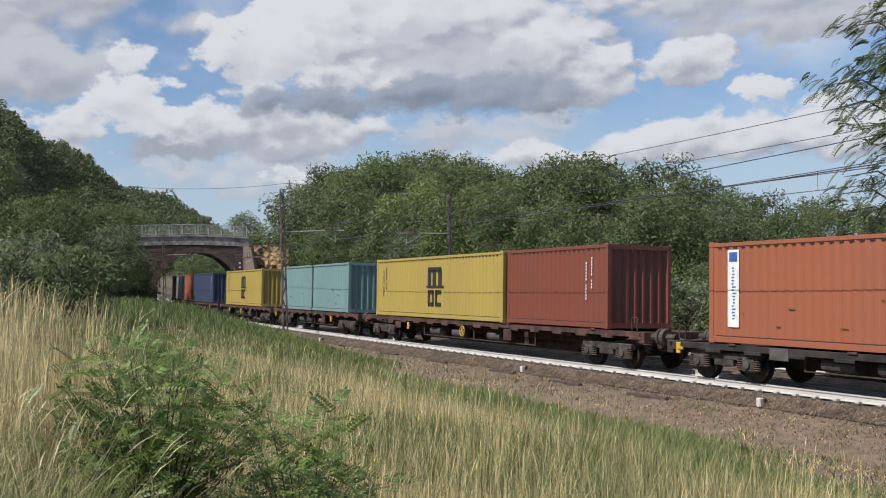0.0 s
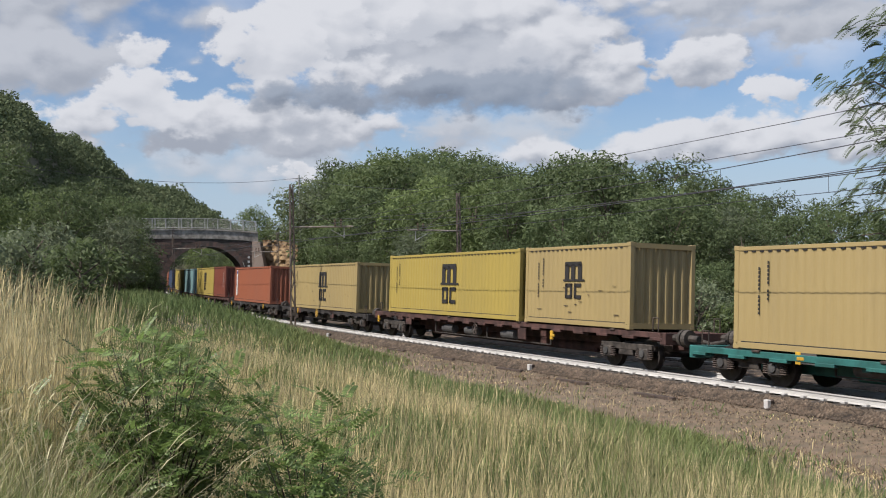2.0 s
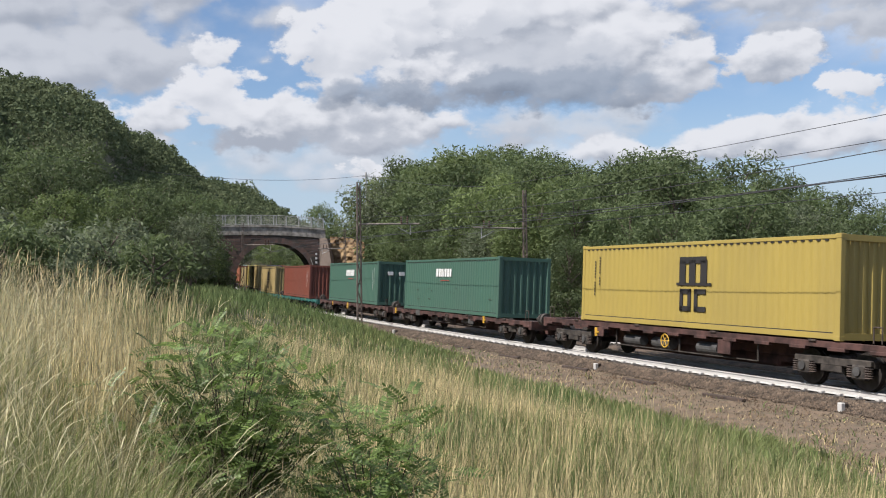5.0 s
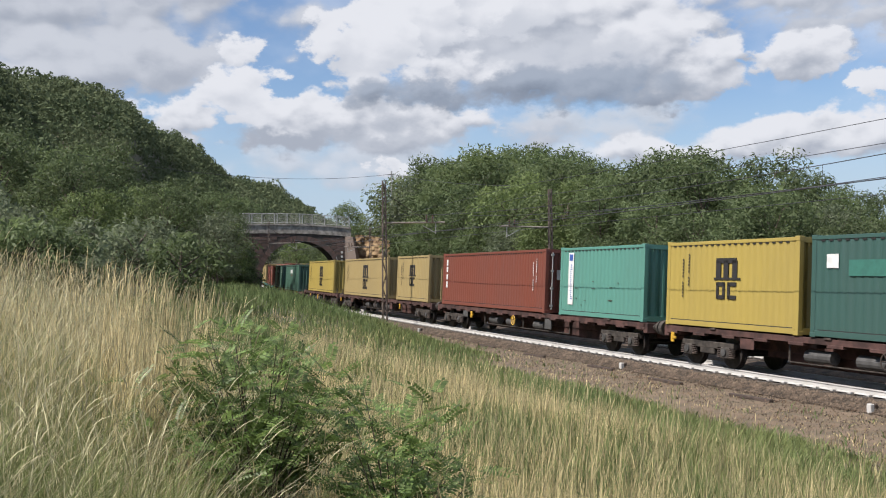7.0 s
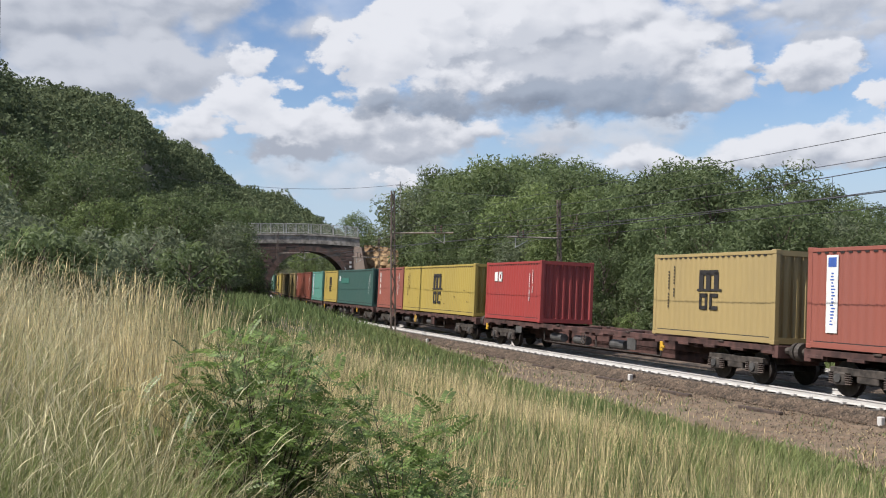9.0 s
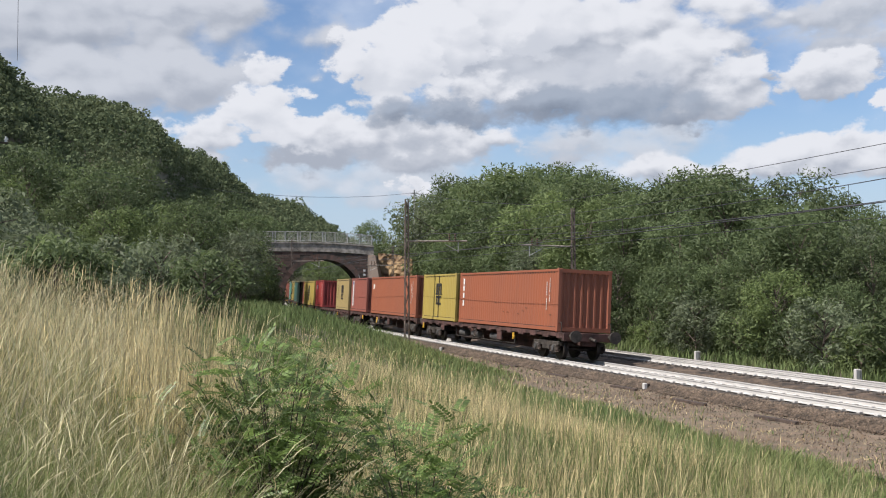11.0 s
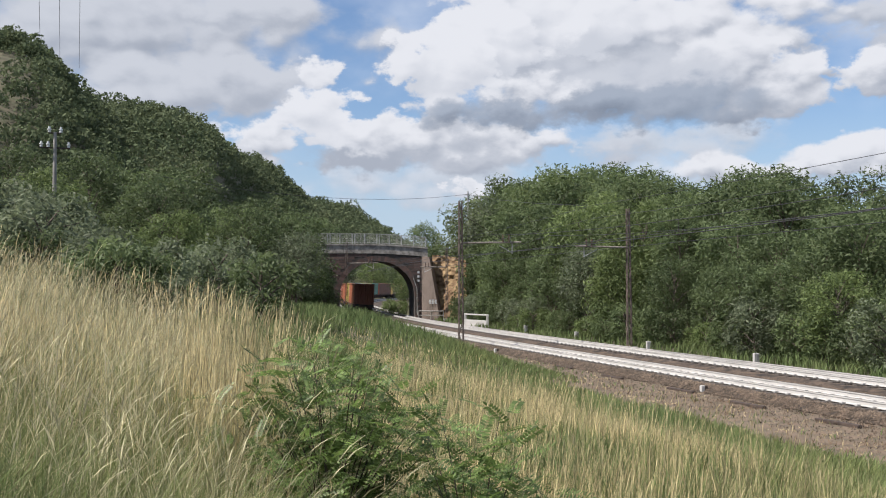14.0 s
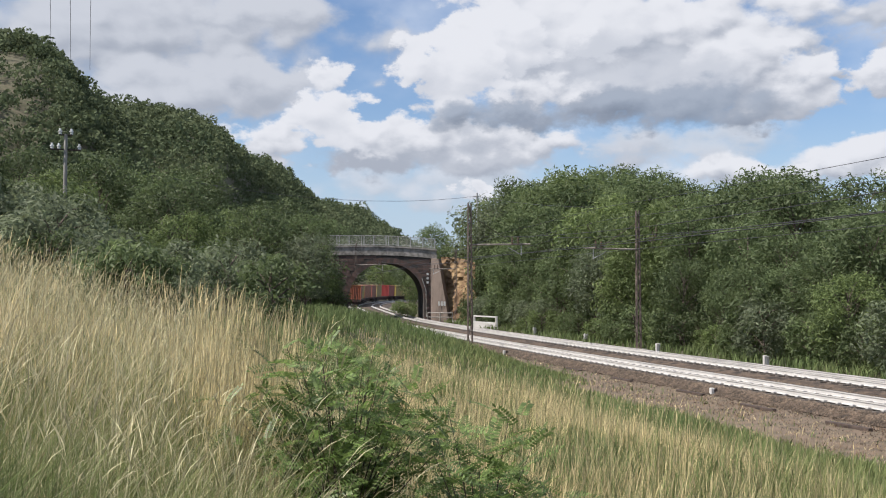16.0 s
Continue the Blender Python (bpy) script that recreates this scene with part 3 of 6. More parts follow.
def build_bridge():
    br = thing("road_bridge", "sooty brick arch road bridge with pale parapet and steel railing", "bridge", at=pose(BX, BY, 0, 0, 0, BTURN))
    n = 28
    pts = [(SPAN / 2 * math.cos(math.pi * i / n), SPRING + (CROWN - SPRING) * math.sin(math.pi * i / n)) for i in range(n + 1)]
    # body: two faces with the opening, and the vault between them
    verts, faces = [], []
    for y in (0.0, DEPTH):
        for x, z in [(SPAN / 2, -0.9)] + pts + [(-SPAN / 2, -0.9)]:
            verts.append((x, y, z))
        for x, z in [(5.75, -0.9)] + [(5.75 * math.cos(math.pi * i / n) if 2 < i < n - 2 else (5.75 if i <= 2 else -9.0), deck_z(5.75 * math.cos(math.pi * i / n))) for i in range(n + 1)] + [(-9.0, -0.9)]:
            verts.append((x, y, z))
    k = n + 3
    for i in range(k - 1):
        faces.append((i, i + 1, k + i + 1, k + i))
        faces.append((2 * k + i + 1, 2 * k + i, 3 * k + i, 3 * k + i + 1))
        faces.append((i + 1, i, 2 * k + i, 2 * k + i + 1))
        faces.append((k + i, k + i + 1, 3 * k + i + 1, 3 * k + i))
    part("bridge_wall", raw("bridge_wall", verts, faces, M["mortar"]), None, br, "sooty brick wall with the vault through it")
    # ring of arch stones, each a wedge proud of the wall
    for i in range(36):
        a0, a1 = math.pi * i / 36 + 0.004, math.pi * (i + 1) / 36 - 0.004
        v = []
        for y in (-0.05, 0.3):
            for rr in (0.0, 0.62):
                for a in (a0, a1):
                    v.append(((SPAN / 2 + rr) * math.cos(a), y, SPRING + (CROWN - SPRING + rr) * math.sin(a)))
        f = [(0, 1, 3, 2), (4, 6, 7, 5), (0, 4, 5, 1), (2, 3, 7, 6), (0, 2, 6, 4), (1, 5, 7, 3)]
        part("arch_stone", raw("arch_stone", v, f, M["brick"]), None, br)
    # facing blocks of the piers and spandrels, in courses
    rng = random.Random(4)
    me_cache = {}
    for c in range(22):
        z0 = -0.3 + 0.36 * c
        x = -8.7 + (0.3 if c % 2 else 0)
        while x < 5.6:
            w = rng.choice((0.6, 0.75, 0.9))
            xc, zc = x + w / 2, z0 + 0.18
            inside = abs(xc) - w / 2 < (arch_x(zc) + 0.02) or (zc > SPRING and (xc / (SPAN / 2 + 0.68)) ** 2 + ((zc - SPRING) / (CROWN - SPRING + 0.68)) ** 2 < 1.06) or (abs(xc) - w / 2 < SPAN / 2 + 0.02 and zc < SPRING + 0.3)
            if not inside and zc + 0.2 < deck_z(xc) and x + w < 5.75:
                if w not in me_cache:
                    me_cache[w] = mesh_of("facing_block", boxed(-w / 2 + 0.012, w / 2 - 0.012, -0.03, 0.1, -0.168, 0.168, 0.012), M["brick"])
                part("facing_block", me_cache[w], None, br, at=pose(xc, rng.uniform(-0.012, 0.008), zc))
            x += w
    # stone band and coping, block by block
    x = -9.0
    while x < 6.0:
        w = 1.0
        za, zb = deck_z(x), deck_z(x + w)
        for lo, hi, y0, y1, nm in ((0.0, 0.95, -0.10, 0.35, "parapet_block"), (0.95, 1.15, -0.2, 0.45, "coping_stone")):
            v = [(x + 0.008, y0, za + lo), (x + w - 0.008, y0, zb + lo), (x + w - 0.008, y1, zb + lo), (x + 0.008, y1, za + lo),
                 (x + 0.008, y0, za + hi - 0.008), (x + w - 0.008, y0, zb + hi - 0.008), (x + w - 0.008, y1, zb + hi - 0.008), (x + 0.008, y1, za + hi - 0.008)]
            f = [(3, 2, 1, 0), (4, 5, 6, 7), (0, 1, 5, 4), (1, 2, 6, 5), (2, 3, 7, 6), (3, 0, 4, 7)]
            part(nm, raw(nm, v, f, M["coping"]), None, br)
        x += w
    v = []
    for y in (0.3, DEPTH - 0.3):
        for i in range(16):
            v.append((-9.0 + i, y, deck_z(-9.0 + i) + 0.5))
    part("road_deck", raw("road_deck", v, [(i, i + 1, 17 + i, 16 + i) for i in range(15)], M["concrete"]), None, br, "road surface hidden behind the parapet")
    part("far_parapet", boxed(-9.0, 6.0, DEPTH - 0.35, DEPTH + 0.1, 7.0, 8.3), M["coping"], br)
    # railing with posts, rails, and a fine wire mesh
    bar = mesh_of("baluster", rodded((0, 0, 0), (0, 0, 1.06), 0.013, n=4), M["galv"])
    for i in range(11):
        x = -8.8 + 1.46 * i
        z = deck_z(x) + 1.14
        p = part("railing_post", boxed(-0.06, 0.06, -0.05, 0.05, 0, 1.22, 0.01), M["galv"], br, at=pose(x, 0.12, z))
        if i in (2, 4, 6):
            part("railing_post", boxed(-0.06, 0.06, -0.05, 0.05, 0, 1.22, 0.01), M["galv"], br, at=pose(x + 0.3, 0.12, z))
        if i < 10:
            x2 = x + 1.46
            bm = bmesh.new()
            for h in (0.12, 1.18):
                rod(bm, (x, 0.12, z + h), (x2, 0.12, deck_z(x2) + 1.14 + h), 0.035, n=6)
            for j in range(1, 15):
                xx = x + 1.46 * j / 15
                part("baluster", bar, None, br, at=pose(xx, 0.12, deck_z(xx) + 1.26))
            part("railing_panel", bm, M["galv"], br, "two grey steel rails between posts")
    # buttress falling to the right, a drain pipe on the pier
    v = [(5.3, -0.45, -0.9), (7.3, -1.6, -0.9), (7.8, -1.0, -0.9), (5.3, 0.3, -0.9), (5.3, -0.2, 7.0), (6.1, -0.75, 6.9), (6.5, -0.2, 6.9), (5.3, 0.3, 7.0)]
    part("wing_wall", raw("wing_wall", v, [(3, 2, 1, 0), (4, 5, 6, 7), (0, 1, 5, 4), (1, 2, 6, 5), (2, 3, 7, 6), (3, 0, 4, 7)], M["render_wall"]), None, br, "stained rendered wing wall leaning back")
    bm = bmesh.new()
    rod(bm, (4.75, -0.12, 0.0), (4.7, -0.12, 3.2), 0.04)
    rod(bm, (4.7, -0.12, 3.2), (4.2, -0.12, 4.6), 0.04)
    part("drain_pipe", bm, M["galv"], br, "pale drain pipe")
    for i in range(3):
        part("number_bar", boxed(-0.12, 0.12, -0.02, 0.02, -0.25, 0.25), M["white_mark"], br, at=pose(6.15 + 0.3 * i, -1.12 - 0.18 * i, 1.6))
    for z in (4.1, 4.6, 5.1):
        part("wall_mark", boxed(-0.12, 0.12, -0.07, -0.03, -0.12, 0.12), M["white_mark"], br, at=pose(4.9, 0, z))


def build_rock():
    """The ochre cut rock face beside the bridge."""
    rng = np.random.default_rng(5)
    nx, nz = 34, 40
    v = []
    for j in range(nz):
        for i in range(nx):
            x = -0.2 + 4.0 * i / (nx - 1)
            z = -0.8 + 8.0 * j / (nz - 1) * (1 - 0.10 * (i / nx) ** 2)
            y = 116.6 - 0.75 * x + 1.6 * j / (nz - 1)
            p = Vector((x * 0.7, z * 0.7, 3))
            y += 0.42 * noise.fractal(p, 1.0, 2.0, 5) + 0.16 * noise.fractal(p * 3.1, 1.0, 2.0, 3)
            v.append((x + 0.12 * noise.noise(p * 4), y, z))
    back = len(v)
    for j in range(nz):
        for i in range(nx):
            v.append((v[j * nx + i][0], 121.5, v[j * nx + i][2]))
    f = [(j * nx + i, j * nx + i + 1, (j + 1) * nx + i + 1, (j + 1) * nx + i) for j in range(nz - 1) for i in range(nx - 1)]
    f += [tuple(back + k for k in q[::-1]) for q in f]
    for i in range(nx - 1):
        f.append(((nz - 1) * nx + i, (nz - 1) * nx + i + 1, back + (nz - 1) * nx + i + 1, back + (nz - 1) * nx + i))
    for j in range(nz - 1):
        for i in (0, nx - 1):
            f.append((j * nx + i, (j + 1) * nx + i, back + (j + 1) * nx + i, back + j * nx + i))
    thing("rock_face", "ochre crumbling rock face beside the bridge", "rock", kind="structure", data=raw("rock_face", v, f, M["rock"]))


build_bridge()
build_rock()


# ---- line-side steel: masts, wires, posts ----
def lattice(height, w0, w1):
    """Four-angle lattice mast with diagonal bracing."""
    bm = bmesh.new()
    n = int(height / 0.75)
    for sx in (-1, 1):
        for sy in (-1, 1):
            rod(bm, (sx * w0, sy * w0 * 0.7, 0), (sx * w1, sy * w1 * 0.7, height), 0.034, n=4)
    for i in range(n):
        z0, z1 = height * i / n, height * (i + 1) / n
        a, b = w0 + (w1 - w0) * i / n, w0 + (w1 - w0) * (i + 1) / n
        f = 1 if i % 2 else -1
        for sy in (-0.7, 0.7):
            rod(bm, (-f * a, sy * a, z0), (f * b, sy * b, z1), 0.018, n=4)
        for sx in (-1, 1):
            rod(bm, (sx * a, -f * 0.7 * a, z0), (sx * b, f * 0.7 * b, z1), 0.018, n=4)
    return bm


def insulator(parent, x, z, mat="glass"):
    bm = bmesh.new()
    rod(bm, (x, 0, z - 0.25), (x, 0, z + 0.25), 0.025)
    for k in range(4):
        rod(bm, (x, 0, z - 0.2 + 0.11 * k), (x, 0, z - 0.15 + 0.11 * k), 0.085, 0.05, n=10)
    part("insulator", bm, M[mat], parent, "ribbed insulator")


def build_mast(x, y, z, height, turn, arm, side, label, arm_z=5.95, steel="mast"):
    """A lattice mast with a level boom over its track (side 1: to +x)."""
    m = thing("catenary_mast", label, "catenary mast", "catenary masts", at=pose(x, y, z, 0, 0, turn))
    part("footing", boxed(-0.4, 0.4, -0.4, 0.4, -0.6, 0.12, 0.04), M["concrete"], m, "concrete footing")
    part("lattice_post", lattice(height, 0.125, 0.08), M[steel], m, "rusty riveted lattice post")
    if arm:
        part("boom", rodded((0, 0, arm_z), (side * arm, 0, arm_z + 0.06), 0.05), M["boom_steel"], m, "weathered tube boom")
        part("stay", rodded((0, 0, height - 0.7), (side * arm * 0.72, 0, arm_z + 0.1), 0.018, n=5), M["rust"], m)
        part("pull_off", rodded((side * arm * 0.85, 0, arm_z - 0.55), (side * (arm - 1.3), 0, arm_z - 0.15), 0.025, n=6), M["galv"], m)
        for fx in (0.70, 0.80):
            insulator(m, side * arm * fx, arm_z + 0.25)
        part("drop_tube", rodded((side * arm * 0.85, 0, arm_z), (side * arm * 0.85, 0, arm_z - 0.6), 0.03, n=6), M["galv"], m)
    return m


build_mast(1.52, 55.3, -0.3, 8.35, 13.5, 3.6, 1, "rusty lattice catenary mast on the grassy side of the near track")
build_mast(11.5, 57.6, -0.5, 8.25, 13.5, 3.3, -1, "rusty lattice catenary mast before the trees beyond the far track", steel="mast")
build_mast(-8.9, 100.0, -0.2, 8.2, 8, 3.2, 1, "rusty lattice catenary mast before the bridge on the bank side")
build_mast(1.45, 110.5, -0.4, 8.2, 8, 3.0, -1, "rusty lattice catenary mast beside the ochre rock face")
build_mast(*beside(-20, 3.0, -0.3), 8.3, 16, 3.6, 1, "rusty lattice catenary mast by the near track")
build_mast(*beside(-20, -SPACING - 3.2, -0.5), 8.3, 16, 3.3, -1, "rusty lattice catenary mast by the far track")


def wire_mesh(points, r, n=4):
    """A thin cable through the points."""
    verts, faces = [], []
    for i, p in enumerate(points):
        a, b = points[max(0, i - 1)], points[min(len(points) - 1, i + 1)]
        d = (Vector(b) - Vector(a)).normalized()
        u = d.orthogonal().normalized() if abs(d.z) > 0.9 else d.cross(Vector((0, 0, 1))).normalized()
        w = d.cross(u)
        for k in range(n):
            t = 2 * math.pi * k / n
            verts.append(Vector(p) + u * (r * math.cos(t)) + w * (r * math.sin(t)))
    for i in range(len(points) - 1):
        for k in range(n):
            faces.append((i * n + k, i * n + (k + 1) % n, (i + 1) * n + (k + 1) % n, (i + 1) * n + k))
    return raw("cable", verts, faces, M["wire"])


def build_catenary():
    supports = [-72, -20, 32, 82]
    for left in (0.0, -SPACING):
        c = thing("overhead_line", "dark overhead line with contact wire, carrier and droppers", "overhead line", "overhead lines")
        carrier, contact = [], []
        for a, b in zip(supports, supports[1:] + [130]):
            for k in range(13):
                f = k / 13
                s = a + (b - a) * f
                carrier.append(beside(s, left, 6.35 - 0.75 * 4 * f * (1 - f)))
                contact.append(beside(s, left, 5.15))
                if k % 3 == 1:
                    d = (6.35 - 0.75 * 4 * f * (1 - f))
                    part("dropper", wire_mesh([beside(s, left, 5.15), beside(s, left, d)], 0.008, 3), None, c)
        part("carrier_wire", wire_mesh(carrier, 0.012), None, c)
        part("contact_wire", wire_mesh(contact, 0.011), None, c)
    # near cable at 3.1 is placed to throw a shadow line on the containers
    for left, up in ((3.1, 5.0), (-SPACING - 3.0, 8.3), (-SPACING - 3.2, 7.5)):
        feed = []
        for a, b in zip(supports, supports[1:]):
            for k in range(10):
                f = k / 10
                feed.append(beside(a + (b - a) * f, left, up - 1.2 * f * (1 - f)))
        thing("feeder_cable", "dark feeder cable slung from mast to mast", "cable", "feeder cables", data=wire_mesh(feed, 0.012))


def polar(az, el, d):
    """A point d metres off (on the level) at that azimuth in degrees and rise per metre from the eye."""
    return Vector((d * math.sin(radians(az)), d * math.cos(radians(az)), 3.0 + el * d))


def slung(a, b, sag, n=24):
    return [a.lerp(b, i / n) - Vector((0, 0, 4 * sag * (i / n) * (1 - i / n))) for i in range(n + 1)]


def build_poles():
    # concrete pole with cross arms on the hillside
    px, py = polar(-21.2, 0, 70).xy
    gz = float(ground_z(px, py))
    top = 3.0 + 0.1565 * 70
    p = thing("utility_pole", "grey concrete utility pole with white insulators on the hillside", "utility pole", "utility poles", at=pose(px, py, gz - 0.3, 0, 0, 21))
    h = top - gz
    part("pole_shaft", rodded((0, 0, 0), (0, 0, h), 0.17, 0.11, n=12), M["concrete"], p, "tapered concrete shaft")
    for z, w in ((h - 0.05, 0.4), (h - 1.05, 0.95)):
        part("cross_arm", boxed(-w, w, -0.05, 0.05, z - 0.05, z + 0.05, 0.01), M["rust"], p)
        for s in (-1, 1) if w < 0.5 else (-1, -0.5, 1):
            bm = rodded((s * w * 0.9, 0, z + 0.05), (s * w * 0.9, 0, z + 0.42), 0.10, 0.07)
            rod(bm, (s * w * 0.9, 0, z + 0.2), (s * w * 0.9, 0, z + 0.27), 0.14, n=10)
            part("insulator", bm, M["porcelain"], p, "white porcelain insulator")
    # slim pole behind the near mast and the long wire from the hill to it
    q = polar(2.02, 0, 121)
    t = thing("utility_pole", "slim pale utility pole standing among the trees", "utility pole", "utility poles", at=pose(q.x, q.y, -0.5))
    part("pole_shaft", rodded((0, 0, 0), (0, 0, 15.7), 0.13, 0.10, n=10), M["galv"], t)
    part("cross_arm", boxed(-0.5, 0.5, -0.05, 0.05, 15.2, 15.3), M["galv"], t)
    tip = Vector((q.x, q.y, 14.85))
    thing("power_cable", "thin cable crossing from the hill to the slim pole", "cable", "power cables", data=wire_mesh(slung(polar(-15.5, 0.113, 85), tip, 1.2), 0.018))
    thing("power_cable", "thin cable running from the slim pole into the trees", "cable", "power cables", data=wire_mesh(slung(tip, polar(9, 0.085, 75), 0.3), 0.018))
    # three cables over the hill
    for a0, a1, e in ((-23.1, -22.0, 0.236), (-21.2, -21.0, 0.232), (-19.0, -20.0, 0.228)):
        thing("power_cable", "thin power cable hanging down towards the hill", "cable", "power cables", data=wire_mesh(slung(polar(a0 - 1, 1.6, 22), polar(a1, e - 0.012, 240), 1.0, 40), 0.035))


def build_posts():
    for i, (x, y) in enumerate(((14.57, 44.34), (12.0, 54.85), (9.82, 67.64), (7.4, 79.5), (17.0, 34.0))):
        p = thing("marker_post", "small white concrete marker post beside the far track", "marker post", "white marker posts", at=pose(x, y, -0.55, 0, 0, 15))
        part("post_body", boxed(-0.11, 0.07, -0.07, 0.07, -0.15, 0.62, 0.02), M["whitewash"], p)
        part("post_cap", boxed(0.09, 0.17, -0.05, 0.05, 0.1, 0.60, 0.01), M["whitewash"], p)
    for x, y in ((8.72, 31.8), (11.65, 21.4), (3.28, 52.2)):
        p = thing("marker_post", "short white and dark stub post at the edge of the ballast", "marker post", "stub posts", at=pose(x, y, -0.44, 0, 0, 15))
        part("post_body", boxed(-0.09, 0.03, -0.07, 0.07, -0.1, 0.30, 0.015), M["whitewash"], p)
        part("post_face", boxed(0.032, 0.14, -0.07, 0.07, -0.1, 0.29, 0.015), M["rust"], p)
    # culvert parapet with a white rail
    c = thing("culvert_parapet", "white rendered culvert parapet with a pipe rail beside the far track", "parapet", at=pose(4.0, 93.0, -0.5, 0, 0, 0))
    d = Vector((1.9, -4.3, 0))
    for f in (0.0, 1.0):
        part("parapet_post", boxed(-0.11, 0.11, -0.11, 0.11, 0, 1.2, 0.02), M["whitewash"], c, at=pose(*(d * (f - 0.5))))
    ang = math.degrees(math.atan2(d.y, d.x))
    part("parapet_rail", boxed(-2.35, 2.35, -0.07, 0.07, 1.06, 1.19, 0.02), M["whitewash"], c, at=pose(0, 0, 0, 0, 0, ang))
    part("parapet_wall", boxed(-2.3, 2.3, -0.12, 0.12, -0.2, 0.62, 0.03), M["whitewash"], c, at=pose(0, 0, 0, 0, 0, ang))
    b = thing("pipe_barrier", "pale pipe barrier at the foot of the bridge pier", "barrier", at=pose(-0.2, 113.2, -0.4))
    for z in (0.45, 0.95):
        part("barrier_rail", rodded((-1.6, 0.6, z), (1.3, -0.6, z), 0.06), M["concrete"], b)
    for f in (0, 0.5, 1):
        part("barrier_post", rodded((-1.6 + 2.9 * f, 0.6 - 1.2 * f, 0), (-1.6 + 2.9 * f, 0.6 - 1.2 * f, 1.0), 0.06), M["concrete"], b)
    # cable trough lids lying on the dirt
    for s, l in ((4.0, 2.25), (-0.2, 2.5), (-4.2, 2.6), (14, 2.2), (9, 2.3)):
        p = beside(s, l, -0.35)
        t = thing("trough_lid", "dark weathered plank lying on the dirt beside the ballast", "plank", "planks on the dirt", at=pose(*p, 0, 3, math.degrees(on_line(s)[3]) + 4))
        part("plank_body", boxed(-0.07, 0.07, -0.75, 0.75, -0.05, 0.06, 0.015), M["rust"], t)


build_catenary()
build_poles()
build_posts()


# ---- the train ----
def corrugated(length, z0, z1, depth, pitch, along):
    """One profiled steel wall from 0 to length, z0 to z1, facing -depth; along maps (run, out, z) to a place."""
    n = max(2, round(length / pitch))
    p = length / n
    prof = []
    for i in range(n):
        prof += [(i * p, 0.0), (i * p + 0.26 * p, 0.0), (i * p + 0.5 * p, depth), (i * p + 0.76 * p, depth)]
    prof.append((length, 0.0))
    verts = [along(u, o, z) for z in (z0, z1) for u, o in prof]
    m = len(prof)
    return verts, [(i, i + 1, m + i + 1, m + i) for i in range(m - 1)]


def container_meshes(kind, length, paint_mat):
    """Body, frame and fittings of one size and colour, in its own space: y from 0 (front) back to -length."""
    H, hw = 2.59, 1.219
    out = []
    for sx in (-1, 1):
        v, f = corrugated(length - 0.3, 0.16, H - 0.11, 0.011, 0.278, lambda u, o, z: (sx * (hw - 0.02 - o), -0.15 - u, z))
        out.append(("side_wall", raw("side_wall", v, f, paint_mat)))
    for y in (-0.05, -length + 0.05):
        s = 1 if y > -1 else -1
        v, f = corrugated(2 * hw - 0.3, 0.16, H - 0.14, 0.075, 0.30, lambda u, o, z: (-hw + 0.15 + u, y - s * o, z))
        out.append(("end_wall", raw("end_wall", v, f, paint_mat)))
    v, f = corrugated(length - 0.2, -hw + 0.05, hw - 0.05, 0.02, 0.42, lambda u, o, z: (z, -0.1 - u, H - 0.03 - o))
    out.append(("roof", raw("roof", v, f, paint_mat)))
    fr = bmesh.new()
    for sx in (-1, 1):
        x0, x1 = (hw - 0.07, hw) if sx > 0 else (-hw, -hw + 0.07)
        box(fr, x0, x1, -length + 0.1, -0.1, H - 0.12, H - 0.02, 0.008)
        box(fr, x0, x1, -length + 0.1, -0.1, 0.02, 0.17, 0.008)
        for y0, y1 in ((-0.16, 0.0), (-length, -length + 0.16)):
            xa, xb = (hw - 0.15, hw) if sx > 0 else (-hw, -hw + 0.15)
            box(fr, xa, xb, y0, y1, 0.0, H, 0.012)
    for y0, y1 in ((-0.09, 0.0), (-length, -length + 0.09)):
        box(fr, -hw + 0.14, hw - 0.14, y0, y1, H - 0.16, H - 0.01)
        box(fr, -hw + 0.14, hw - 0.14, y0, y1, 0.02, 0.19)
    out.append(("frame", mesh_of("frame", fr, paint_mat)))
    fl = boxed(-hw + 0.08, hw - 0.08, -length + 0.1, -0.1, 0.05, 0.15)
    out.append(("floor_pan", mesh_of("floor_pan", fl, M["wagon"])))
    for sx in (-1, 1):
        for y in (-0.09, -length + 0.09):
            for z in (0.055, H - 0.055):
                ca = boxed(sx * (hw - 0.08) - 0.09, sx * (hw - 0.08) + 0.09, y - 0.095, y + 0.095, z - 0.062, z + 0.062, 0.012)
                out.append(("corner_casting", mesh_of("corner_casting", ca, paint_mat)))
    # shade painted black: a dashed line under the top rail, plain above the bottom
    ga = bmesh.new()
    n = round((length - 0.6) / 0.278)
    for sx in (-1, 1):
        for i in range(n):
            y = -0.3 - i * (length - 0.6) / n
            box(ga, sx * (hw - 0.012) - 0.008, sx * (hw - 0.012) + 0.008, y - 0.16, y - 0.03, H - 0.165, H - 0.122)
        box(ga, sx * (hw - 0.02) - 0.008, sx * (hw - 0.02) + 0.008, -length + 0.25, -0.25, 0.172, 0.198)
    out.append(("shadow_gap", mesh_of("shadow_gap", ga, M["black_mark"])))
    return out


def plate(bm, y0, y1, z0, z1, x=-1.222):
    """A painted mark on the bank side, a few millimetres proud."""
    box(bm, x - 0.004, x + 0.006, min(y0, y1), max(y0, y1), z0, z1)


